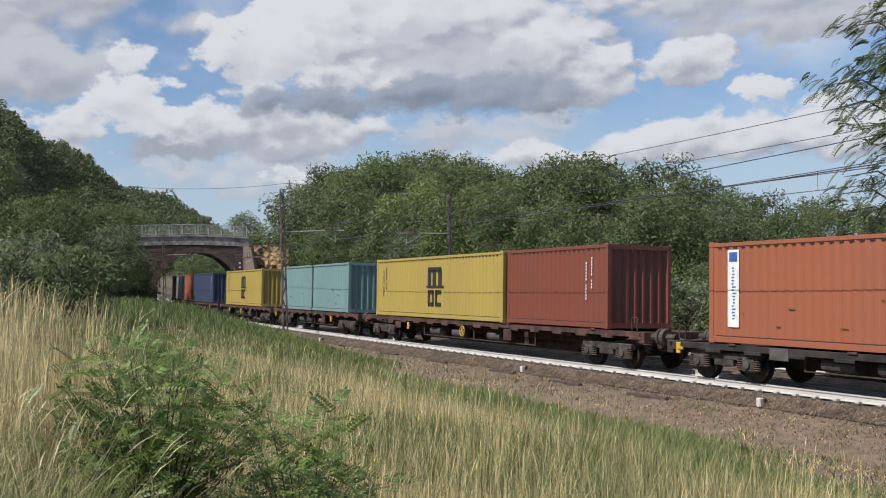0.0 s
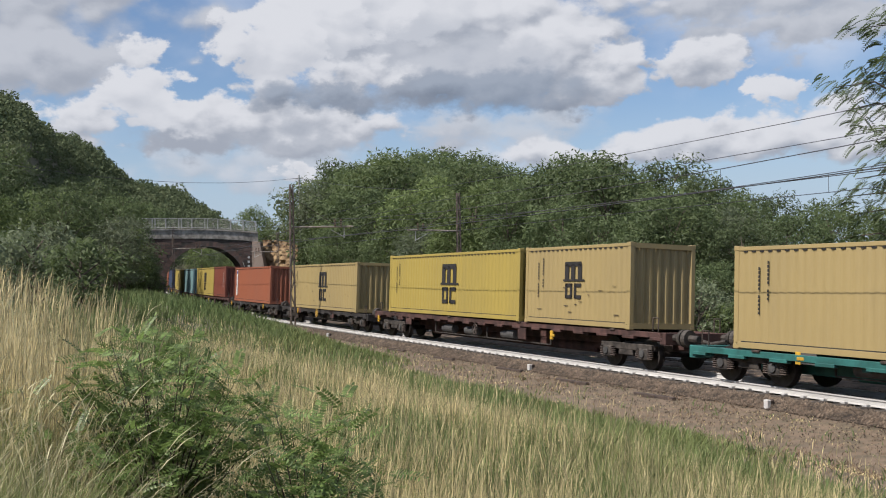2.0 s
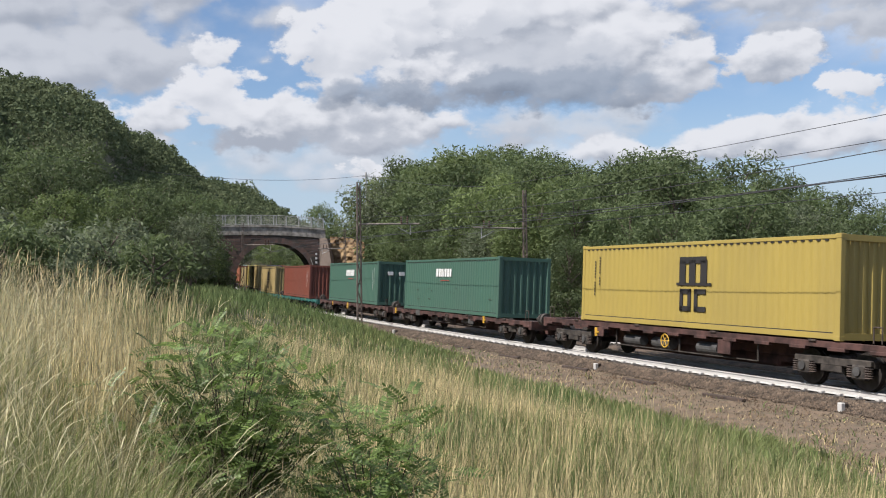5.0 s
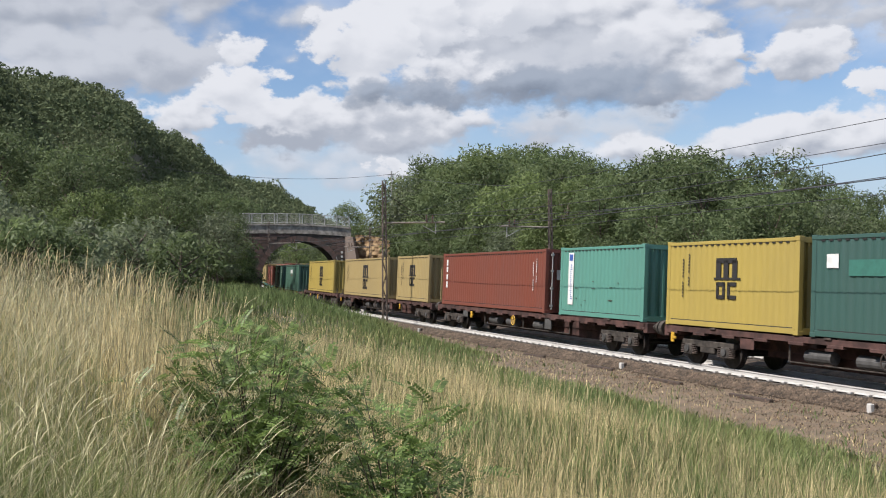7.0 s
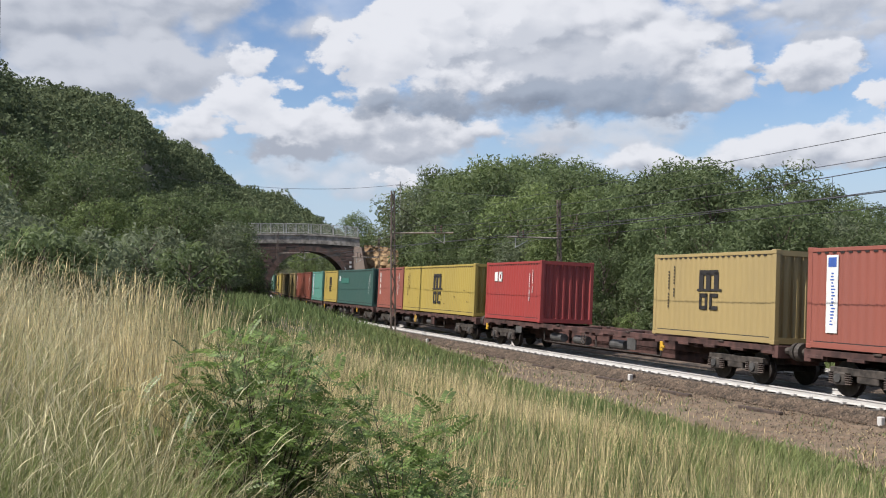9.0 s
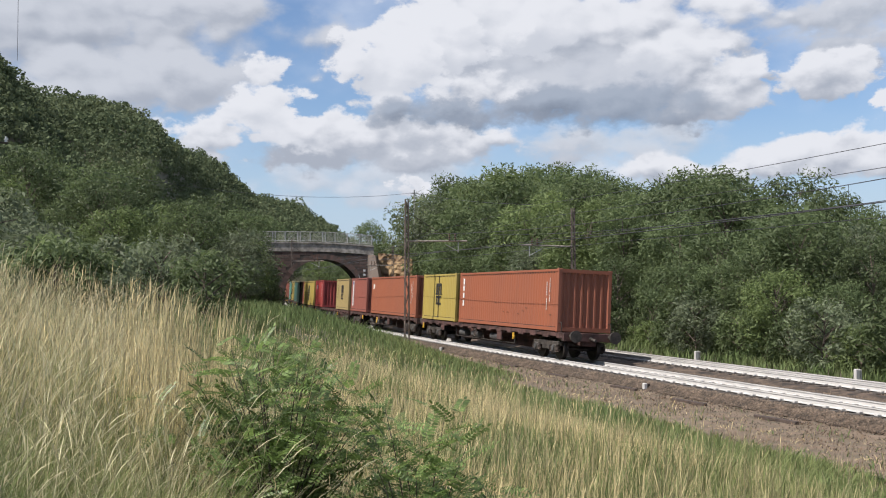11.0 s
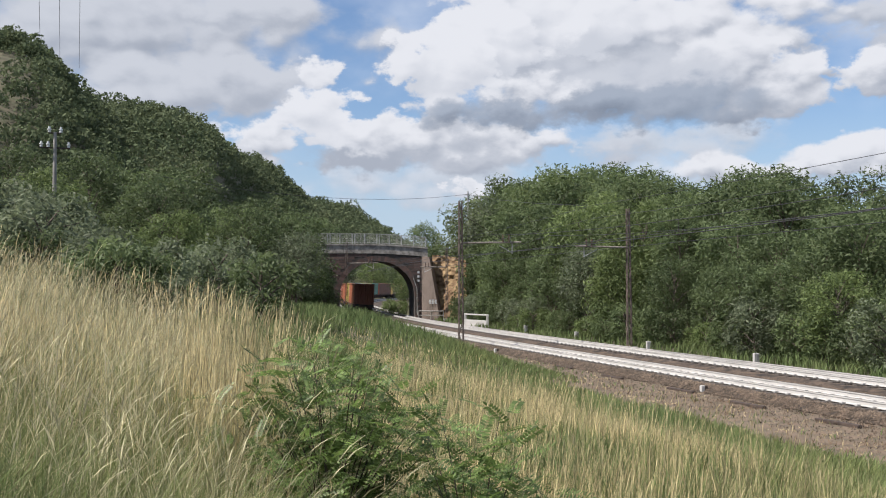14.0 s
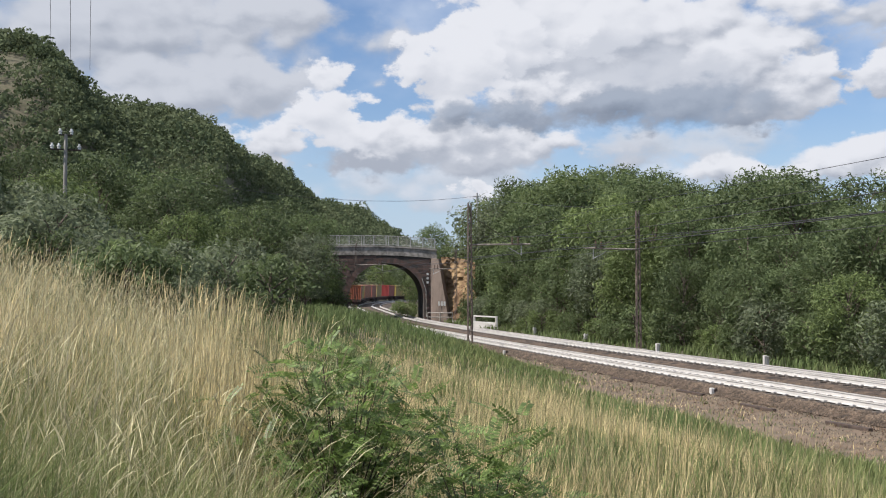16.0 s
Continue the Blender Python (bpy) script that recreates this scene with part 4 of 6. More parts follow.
def ring(bm, yc, zc, w, h, t, gap=""):
    """A square-cornered ring of strokes; gap leaves one side open."""
    plate(bm, yc - w, yc + w, zc + h - t, zc + h)
    plate(bm, yc - w, yc + w, zc - h, zc - h + t)
    if gap != "front":
        plate(bm, yc + w - t, yc + w, zc - h, zc + h)
    if gap != "rear":
        plate(bm, yc - w, yc - w + t, zc - h, zc + h)


def add_emblem(c, length, big=1.0):
    """Large dark emblem: three posts under a bar, a base line, two blocks below."""
    y = -length * 0.5 - (0.32 if length > 8 else 0.0)
    k, zc = (big, 1.30) if length > 8 else (big * 0.74, 1.45)
    post = bmesh.new()
    for d in (-0.50, 0.04, 0.52):
        plate(post, y + (d - 0.15) * k, y + (d + 0.15) * k, zc + 0.04 * k, zc + 0.72 * k)
    plate(post, y - 0.60 * k, y + 0.66 * k, zc + 0.62 * k, zc + 0.82 * k)
    plate(post, y - 0.85 * k, y + 0.80 * k, zc - 0.03 * k, zc + 0.05 * k)
    part("emblem_top", post, M["black_mark"], c, "large dark emblem of plain shapes")
    for d, gap in ((0.36, "none"), (-0.34, "rear")):
        bm = bmesh.new()
        ring(bm, y + d * k, zc - 0.46 * k, 0.27 * k, 0.33 * k, 0.15 * k, gap)
        part("emblem_block", bm, M["black_mark"], c)


def add_codes(c, length, mat, front=True, rear=False, seed=1):
    rng = random.Random(seed)
    for on, y in ((front, -0.85), (rear, -length + 1.15)):
        if on:
            bm = bmesh.new()
            for col, top in ((0.0, 2.05), (-0.3, 2.2)):
                z = top
                for k in range(9 if col else 11):
                    plate(bm, y + col, y + col - 0.05, z - 0.07, z)
                    z -= 0.10 if k != 5 else 0.2
            part("code_mark", bm, mat, c, "column of unreadable code marks")["kind"] = "stuff"


def add_bars(c, y, z0, z1, widths, gap, mat, name="lettering_bar", label="plain bar where a name is painted"):
    for w in widths:
        bm = bmesh.new()
        plate(bm, y, y - w, z0, z1)
        part(name, bm, mat, c, label)
        y -= w + gap


CACHE = {}


def build_container(colour, length, label, marks=(), seed=0):
    key = (colour, length > 8)
    if key not in CACHE:
        CACHE[key] = container_meshes("box", length, PAINT[colour])
    c = thing("shipping_container", label, "shipping container", "containers of the train")
    for nm, me in CACHE[key]:
        part(nm, me, None, c)
    for mk in marks:
        if mk == "emblem":
            add_emblem(c, length)
        elif mk == "codes_dark":
            add_codes(c, length, M["black_mark"], seed=seed)
        elif mk == "codes_white_rear":
            add_codes(c, length, M["white_mark"], False, True, seed=seed)
        elif mk == "white_panel":
            bm = bmesh.new()
            plate(bm, -0.70, -1.10, 0.42, 2.38)
            part("white_panel", bm, M["white_mark"], c, "upright white panel")
            bm = bmesh.new()
            plate(bm, -0.76, -1.04, 2.08, 2.32, -1.228)
            part("blue_square", bm, M["blue_mark"], c)
            bm = bmesh.new()
            rng = random.Random(seed)
            for k in range(17):
                y = -0.84 - rng.uniform(0, 0.05)
                plate(bm, y, y - rng.uniform(0.06, 0.14), 1.90 - 0.08 * k, 1.935 - 0.08 * k, -1.228)
            part("panel_mark", bm, M["blue_mark"], c, "unreadable marks on the panel")["kind"] = "stuff"
        elif mk == "name_high":
            add_bars(c, -length * 0.385, 1.72, 2.10, (0.28, 0.26, 0.22, 0.12, 0.22, 0.27, 0.22), 0.07, M["white_mark"])
            bm = bmesh.new()
            plate(bm, -length * 0.40 - 0.4, -length * 0.40 - 1.6, 1.52, 1.55)
            part("underline", bm, M["red_mark"], c)
        elif mk == "name_front":
            bm = bmesh.new()
            bm.free()
            for k, h in enumerate((0.30, 0.26, 0.26, 0.30)):
                bm = bmesh.new()
                plate(bm, -0.56, -0.76, 2.28 - 0.37 * k - h, 2.28 - 0.37 * k)
                part("lettering_bar", bm, M["white_mark"], c, "plain white bar where a name is painted")
        elif mk == "name_square":
            bm = bmesh.new()
            bm.free()
            add_bars(c, -1.05, 1.72, 2.14, (0.34,), 0.1, M["white_mark"])
            bm = bmesh.new()
            ring(bm, -1.72, 1.93, 0.2, 0.22, 0.12)
            part("lettering_bar", bm, M["white_mark"], c, "plain white shapes where a name is painted")
        elif mk == "label_square":
            bm = bmesh.new()
            plate(bm, -0.55, -0.95, 1.75, 2.1)
            part("white_panel", bm, M["white_mark"], c, "small white label")
        elif mk == "repaint":
            bm = bmesh.new()
            plate(bm, -1.3, -4.2, 1.55, 1.95)
            part("repaint_patch", bm, M["patch_mark"], c, "brighter repainted patch")
        elif mk == "scuffs":
            bm = bmesh.new()
            rng = random.Random(seed)
            for k in range(10):
                y, z = -rng.uniform(0.8, length - 0.8), rng.uniform(0.35, 1.3)
                plate(bm, y, y - rng.uniform(0.05, 0.30), z, z + rng.uniform(0.012, 0.03))
            part("rust_scuffs", bm, M["rust"], c, "rusty scuffs")["kind"] = "stuff"
        elif mk == "doors":
            for x in (-0.92, -0.36, 0.36, 0.92):
                bm = rodded((x, -length - 0.03, 0.15), (x, -length - 0.03, 2.45), 0.022, n=6)
                for z in (0.3, 1.0, 1.7, 2.35):
                    box(bm, x - 0.06, x + 0.06, -length - 0.05, -length + 0.02, z - 0.04, z + 0.04)
                part("lock_rod", bm, M["galv"], c, "galvanised door lock rod")
            part("door_label", boxed(-0.70, -0.50, -length - 0.012, -length, 1.35, 1.75), M["white_mark"], c, "pale door label")
        elif mk == "end_labels":
            for x in (-0.45, 0.25):
                part("end_label", boxed(x - 0.16, x + 0.16, -length - 0.012, -length + 0.04, 1.78, 2.0), M["white_mark"], c, "white end label")
        elif mk == "door_line":
            bm = bmesh.new()
            plate(bm, -length / 2 + 0.03, -length / 2 - 0.03, 0.15, 2.5)
            part("middle_gap", bm, M["black_mark"], c, "dark gap halfway along")
    return c


# front of each container along the train, in metres ahead of the reference point; true: forty feet
LOADS = [
    (96.0, True, "grey", "grey steel forty-foot shipping container on a flat wagon", ()),
    (78.4, False, "orange", "orange steel twenty-foot shipping container on a flat wagon", ()),
    (70.5, True, "navy", "dark blue steel forty-foot shipping container on a flat wagon", ("codes_white_rear",)),
    (52.0, True, "yellow", "yellow forty-foot shipping container with a dark emblem", ("emblem", "codes_dark")),
    (34.1, True, "lightblue", "pale blue forty-foot shipping container with a gap halfway", ("door_line", "scuffs")),
    (18.0, True, "yellow", "yellow forty-foot shipping container beside a maroon one", ("emblem", "codes_dark")),
    (5.5, False, "maroon", "maroon twenty-foot shipping container with white code marks", ("codes_white_rear",)),
    (-5.0, True, "orange", "orange forty-foot shipping container with an upright white panel", ("white_panel", "scuffs")),
    (-22.8, True, "beige", "faded yellow forty-foot shipping container with a dark emblem", ("emblem", "codes_dark", "scuffs")),
    (-39.5, True, "yellow", "bright yellow forty-foot shipping container with a dark emblem", ("emblem", "codes_dark")),
    (-52.1, False, "beige", "faded rust-stained yellow twenty-foot shipping container", ("emblem", "codes_dark", "scuffs")),
    (-62.5, True, "beige", "yellow forty-foot shipping container on a turquoise wagon", ("emblem", "codes_dark")),
    (-80.6, True, "maroon", "maroon forty-foot shipping container on a turquoise wagon", ("codes_white_rear",)),
    (-99.9, True, "green", "dark green forty-foot shipping container with a white name high up", ("name_high", "codes_white_rear", "end_labels")),
    (-117.2, True, "green", "scuffed dark green forty-foot shipping container with a white name", ("name_high", "scuffs")),
    (-136.4, True, "yellow", "yellow forty-foot shipping container behind the green ones", ("emblem", "codes_dark")),
    (-152.8, True, "beige", "faded yellow forty-foot shipping container before a short one", ("emblem", "codes_dark")),
    (-167.2, False, "beige", "faded yellow twenty-foot shipping container before the maroon one", ("emblem", "codes_dark")),
    (-175.6, True, "maroon", "maroon forty-foot shipping container with a column of white shapes", ("name_front", "codes_white_rear", "doors")),
    (-189.1, False, "teal", "sea-green twenty-foot shipping container with a white panel", ("white_panel", "scuffs")),
    (-196.5, False, "yellow", "yellow twenty-foot shipping container with a dark emblem", ("emblem", "codes_dark")),
    (-203.0, True, "petrol", "petrol-green forty-foot shipping container with a repainted patch", ("label_square", "repaint", "codes_white_rear")),
    (-216.7, False, "salmon", "faded red twenty-foot shipping container with white shapes", ("name_front", "codes_white_rear")),
    (-223.0, True, "yellow", "yellow forty-foot shipping container beside a faded red one", ("emblem", "codes_dark", "scuffs")),
    (-236.7, False, "red", "bright red twenty-foot shipping container with white shapes", ("name_square", "codes_white_rear")),
    (-251.4, False, "beige", "faded yellow twenty-foot shipping container behind an empty deck", ("emblem", "codes_dark")),
    (-258.7, False, "salmon", "pale red twenty-foot shipping container with a white panel", ("white_panel",)),
    (-266.5, True, "orange", "orange forty-foot shipping container with a white label", ("label_square", "codes_white_rear")),
    (-280.2, False, "yellow", "yellow twenty-foot shipping container with a gap halfway", ("emblem", "door_line")),
    (-286.9, True, "orange", "orange forty-foot shipping container on the last wagon", ("name_front", "codes_white_rear", "scuffs")),
]
LOW = {-5.0: 0.18, -22.8: 0.21, -62.5: 0.27, -80.6: 0.27, -99.9: 0.21, -117.2: 0.23}     # how far these decks lie below the others
# ends of the wagons over their buffers, paint, drop of the deck
WAGONS = [(98.2, 81.2, "wagon"), (81.2, 72.3, "wagon"), (72.3, 55.2, "wagon"), (55.2, 36.8, "wagon"), (36.8, 20.0, "wagon"), (20.0, -2.8, "wagon"), (-2.8, -20.0, "dark_wagon"), (-20.0, -37.2, "dark_wagon"),
          (-37.2, -60.3, "wagon"), (-60.3, -77.7, "teal_steel"), (-77.7, -96.4, "teal_steel"), (-96.4, -114.7, "wagon"), (-114.7, -133.0, "wagon"), (-133.0, -150.7, "wagon"),
          (-150.7, -174.4, "wagon"), (-174.4, -195.9, "wagon"), (-195.9, -216.0, "wagon"), (-216.0, -236.0, "wagon"), (-236.0, -258.1, "wagon"), (-258.1, -279.5, "wagon"), (-279.5, -300.2, "wagon")]


def bogie_meshes():
    """A two-axle bogie about its own middle: frame, springs, boxes; wheels apart."""
    fr = bmesh.new()
    for sx in (-1, 1):
        x = sx * 1.0
        box(fr, x - 0.07, x + 0.07, -1.25, 1.25, 0.54, 0.74, 0.02)
        box(fr, x - 0.06, x + 0.06, -0.35, 0.35, 0.38, 0.62, 0.02)
        for y in (-0.9, 0.9):
            box(fr, x - 0.12, x + 0.12, y - 0.21, y + 0.21, 0.27, 0.62, 0.04)
    box(fr, -0.95, 0.95, -0.25, 0.25, 0.55, 0.78, 0.03)
    for y in (-1.2, 1.2):
        box(fr, -0.95, 0.95, y - 0.06, y + 0.06, 0.56, 0.72)
    prof = [(0.07 if k % 2 else 0.105, 0.33 + 0.0275 * k) for k in range(11)]
    sv = [(r * math.cos(2 * math.pi * j / 10), r * math.sin(2 * math.pi * j / 10), z) for r, z in prof for j in range(10)]
    sf = [(i * 10 + j, i * 10 + (j + 1) % 10, (i + 1) * 10 + (j + 1) % 10, (i + 1) * 10 + j) for i in range(10) for j in range(10)]
    coil = raw("spring", sv, sf, M["rust"])
    wh = bmesh.new()
    for sx in (-1, 1):
        rod(wh, (sx * 0.70, 0, 0), (sx * 0.82, 0, 0), 0.45, n=28)
        rod(wh, (sx * 0.66, 0, 0), (sx * 0.70, 0, 0), 0.48, n=28)
        rod(wh, (sx * 0.82, 0, 0), (sx * 0.90, 0, 0), 0.14, n=14)
    rod(wh, (-0.8, 0, 0), (0.8, 0, 0), 0.09, n=12)
    caps = [("axle_cap", mesh_of("axle_cap", rodded((sx * 1.10, y, 0.47), (sx * 1.16, y, 0.47), 0.11, n=14), M["tank"])) for sx in (-1, 1) for y in (-0.9, 0.9)]
    return [("bogie_frame", mesh_of("bogie_frame", fr, M["bogie"])), *caps], mesh_of("wheelset", wh, M["wheel"]), coil


BOGIE, WHEELSET, COIL = bogie_meshes()
SPIGOT = mesh_of("container_spigot", boxed(-0.11, 0.11, -0.13, 0.13, -0.03, 0.027, 0.01), M["rust"])


def build_wagon(length, colour, seed, deck):
    """A skeleton container wagon, y from 0 back to -length over the buffers, rail head at z 0."""
    rng = random.Random(seed)
    teal = colour == "teal_steel"
    w = thing("flat_wagon", "turquoise steel container flat wagon with bogies" if teal else "rust-brown steel container flat wagon with bogies", "railway wagon", "wagons of the train")
    y0, y1 = -0.62, -length + 0.62
    for sx in (-1, 1):
        bm = bmesh.new()
        x = sx * (1.13 if not teal else 1.18)
        box(bm, x - 0.07, x + 0.07, y1, y0, deck - 0.19, deck - 0.03, 0.01)
        n = int((y0 - y1) / 1.35)
        for k in range(n + 1):
            yy = y0 - 0.3 - (y0 - y1 - 0.6) * k / n
            box(bm, x - 0.085, x + 0.085, yy - 0.28, yy + 0.28, deck - 0.26, deck - 0.17, 0.01)
        part("side_sill", bm, M[colour], w)
        for k in range(4):
            yy = y0 - 2.4 - (y0 - y1 - 4.8) * k / 3
            part("container_spigot", SPIGOT, None, w, at=pose(x, yy, deck - 0.03))
    bm = bmesh.new()
    box(bm, -0.32, 0.32, y1, y0, deck - 0.55, deck - 0.2, 0.03)
    if length > 12:
        box(bm, -0.30, 0.30, y1 + 4.6, y0 - 4.6, 0.28, deck - 0.5, 0.06)      # added belly between the bogies, blocks lit ground to keep the underside dark
        box(bm, -0.30, 0.30, y1 + 3.7, y0 - 3.7, 0.42, deck - 0.5, 0.06)
    for k in range(7):
        yy = y0 - 0.5 - (y0 - y1 - 1.0) * k / 6
        box(bm, -1.1, 1.1, yy - 0.12, yy + 0.12, deck - 0.30, deck - 0.06, 0.01)
    part("centre_sill", bm, M[colour], w)
    for y, s in ((y0, 1), (y1, -1)):
        part("headstock", boxed(-1.2, 1.2, y - 0.12, y + 0.12, deck - 0.36, deck - 0.02, 0.015), M[colour], w)
        for sx in (-0.875, 0.875):
            bm = rodded((sx, y + s * 0.1, 1.0), (sx, y + s * 0.46, 1.0), 0.10)
            rod(bm, (sx, y + s * 0.46, 1.0), (sx, y + s * 0.60, 1.0), 0.23, 0.25, n=16)
            part("buffer", bm, M["bogie"], w)
        part("coupling", rodded((0, y, 0.95), (0, y + s * 0.6, 0.85), 0.06), M["bogie"], w)
        bm = bmesh.new()
        for sx in (-1, 1):
            rod(bm, (sx * 1.12, y - s * 0.3, deck), (sx * 1.12, y - s * 0.3, deck + 0.38), 0.018, n=6)
            rod(bm, (sx * 1.12, y - s * 0.55, deck), (sx * 1.12, y - s * 0.55, deck + 0.38), 0.018, n=6)
            rod(bm, (sx * 1.12, y - s * 0.3, deck + 0.38), (sx * 1.12, y - s * 0.55, deck + 0.38), 0.018, n=6)
        part("hand_rail", bm, M["rust"], w)
    inset = 2.55 if length > 12 else 2.0
    for y in (-inset, -length + inset):
        b = part("bogie", boxed(-0.5, 0.5, -0.3, 0.3, 0.72, 0.86, 0.03), M["bogie"], w, at=pose(0, y, 0))
        for nm, me in BOGIE:
            part(nm, me, None, b)
        for sx in (-1, 1):
            for dy in (-1.18, -0.62, 0.62, 1.18):
                part("spring", COIL, None, b, at=pose(sx * 1.04, dy, 0))
        for dy in (-0.9, 0.9):
            part("wheelset", WHEELSET, None, b, "solid steel wheelset", at=pose(0, dy, 0.455))
    if length > 12:
        for k, yy in enumerate((-length * 0.33, -length * 0.42, -length * 0.55)):
            part("air_tank", rodded((-0.85, yy, 0.62), (-0.85, yy - 0.95, 0.62), 0.17, n=14), M["tank"], w)
        part("brake_plate", boxed(-1.2, -1.14, -length * 0.62 - 0.55, -length * 0.62, 0.52, 0.92, 0.01), M["wagon"] if seed % 3 else M["tank"], w)
        part("data_panel", boxed(-1.225, -1.20, -4.9, -4.3, 0.64, 0.93, 0.005), M["tank"] if seed % 3 == 0 else M["wagon"], w, "small data panel")
        for yy in ((-length * 0.25,) if seed % 2 else (-1.0, -length * 0.72)):
            bm = bmesh.new()
            box(bm, -1.24, -1.18, yy - 0.08, yy + 0.08, 0.62, 0.92, 0.01)
            box(bm, -1.26, -1.2, yy - 0.2, yy + 0.02, 0.72, 0.80, 0.01)
            part("brake_lever", bm, M["yellow_paint"], w, "yellow brake lever")
        bm = bmesh.new()
        yy = -length * 0.48
        for k in range(14):
            a, b2 = 2 * math.pi * k / 14, 2 * math.pi * (k + 1) / 14
            rod(bm, (-1.24, yy + 0.2 * math.cos(a), 0.72 + 0.2 * math.sin(a)), (-1.24, yy + 0.2 * math.cos(b2), 0.72 + 0.2 * math.sin(b2)), 0.018, n=5)
        for a in (0, math.pi / 3, 2 * math.pi / 3):
            rod(bm, (-1.24, yy - 0.2 * math.cos(a), 0.72 - 0.2 * math.sin(a)), (-1.24, yy + 0.2 * math.cos(a), 0.72 + 0.2 * math.sin(a)), 0.014, n=5)
        part("hand_wheel", bm, M["yellow_paint"] if seed % 2 else M["rust"], w, "brake hand wheel")
        bm = bmesh.new()
        rod(bm, (-0.95, -length * 0.3, 0.42), (-0.95, -length * 0.7, 0.42), 0.02, n=6)
        for f in (0.3, 0.5, 0.7):
            rod(bm, (-0.95, -length * f, 0.42), (-0.95, -length * f, 0.9), 0.03, n=6)
        part("brake_rod", bm, M["bogie"], w)
    return w


TRAIN = []       # thing, distance ahead of the reference, length, height over the rails
for i, (u, big, colour, label, marks) in enumerate(LOADS):
    L = 12.19 if big else 6.06
    TRAIN.append((build_container(colour, L, label, marks, i), u, L, DECK - LOW.get(u, 0.0)))
for i, (a, b, colour) in enumerate(WAGONS):
    low = max([v for u, v in LOW.items() if b < u <= a], default=0.0)
    TRAIN.append((build_wagon(a - b, colour, i, DECK - low), a, a - b, 0.0))


# ---- plants ----
def leaf_cloud(rng, centres, radii, count, size, flat=0.75):
    """Leaf sprays, as bent four-cornered pieces, in the outer shells of many lobes. Returns points and loops."""
    k = rng.integers(0, len(centres), count)
    d = rng.normal(size=(count, 3))
    d /= np.linalg.norm(d, axis=1)[:, None]
    rad = radii[k] * (0.40 + 0.85 * rng.random(count) ** 0.9)[:, None]
    p = centres[k] + d * rad
    n = d * 0.6 + rng.normal(size=(count, 3)) * 0.6 + np.array([0, 0, 0.45])
    n /= np.linalg.norm(n, axis=1)[:, None]
    t = np.cross(n, rng.normal(size=(count, 3)))
    t /= np.linalg.norm(t, axis=1)[:, None]
    b = np.cross(n, t)
    s = (size * (0.6 + 0.8 * rng.random(count)))[:, None]
    v = np.stack([p - t * s, p - b * s * 0.42 * flat + n * s * 0.12, p + t * s * 1.05, p + b * s * 0.42 * flat + n * s * 0.12], 1).reshape(-1, 3)
    return v, np.arange(count * 4)


def tree_kind(seed, height, spread, leaves, size, mat, lobes=22, low=0.25):
    """One tree: tapered trunk, limbs, and a crown of sprays round the limbs' ends."""
    rng = np.random.default_rng(seed)
    bm = bmesh.new()
    lean = rng.normal(size=2) * 0.03 * height
    prev, pr = Vector((0, 0, -0.4)), height * 0.017 + 0.04
    for i in range(1, 6):
        f = i / 5
        q = Vector((lean[0] * f + rng.normal() * 0.08, lean[1] * f + rng.normal() * 0.08, height * 0.82 * f))
        rod(bm, prev, q, pr, pr * 0.72, n=7)
        prev, pr = q, pr * 0.72
    cs, rs = [], []
    for i in range(lobes):
        f = low + (0.97 - low) * ((i + 0.5) / lobes) ** 0.85
        a = i * 2.4 + rng.normal() * 0.4
        wide = spread * math.sqrt(max(0.06, 1 - ((f - 0.55) / 0.5) ** 2)) * (0.55 + 0.5 * rng.random())
        c = Vector((lean[0] * f + math.cos(a) * wide, lean[1] * f + math.sin(a) * wide, height * f))
        root = Vector((lean[0] * f * 0.8, lean[1] * f * 0.8, height * max(0.12, f - 0.22)))
        mid = root.lerp(c, 0.55) + Vector((0, 0, 0.06 * height))
        rod(bm, root, mid, 0.055, 0.035, n=5)
        rod(bm, mid, c, 0.035, 0.012, n=5)
        cs.append(c)
        r = spread * (0.30 + 0.20 * rng.random())
        rs.append((r, r, r * 0.72))
    v, l = leaf_cloud(rng, np.array(cs), np.array(rs), leaves, size)
    return mesh_of("trunk", bm, M["bark"]), tri_mesh("crown", v, l, 4, mat)


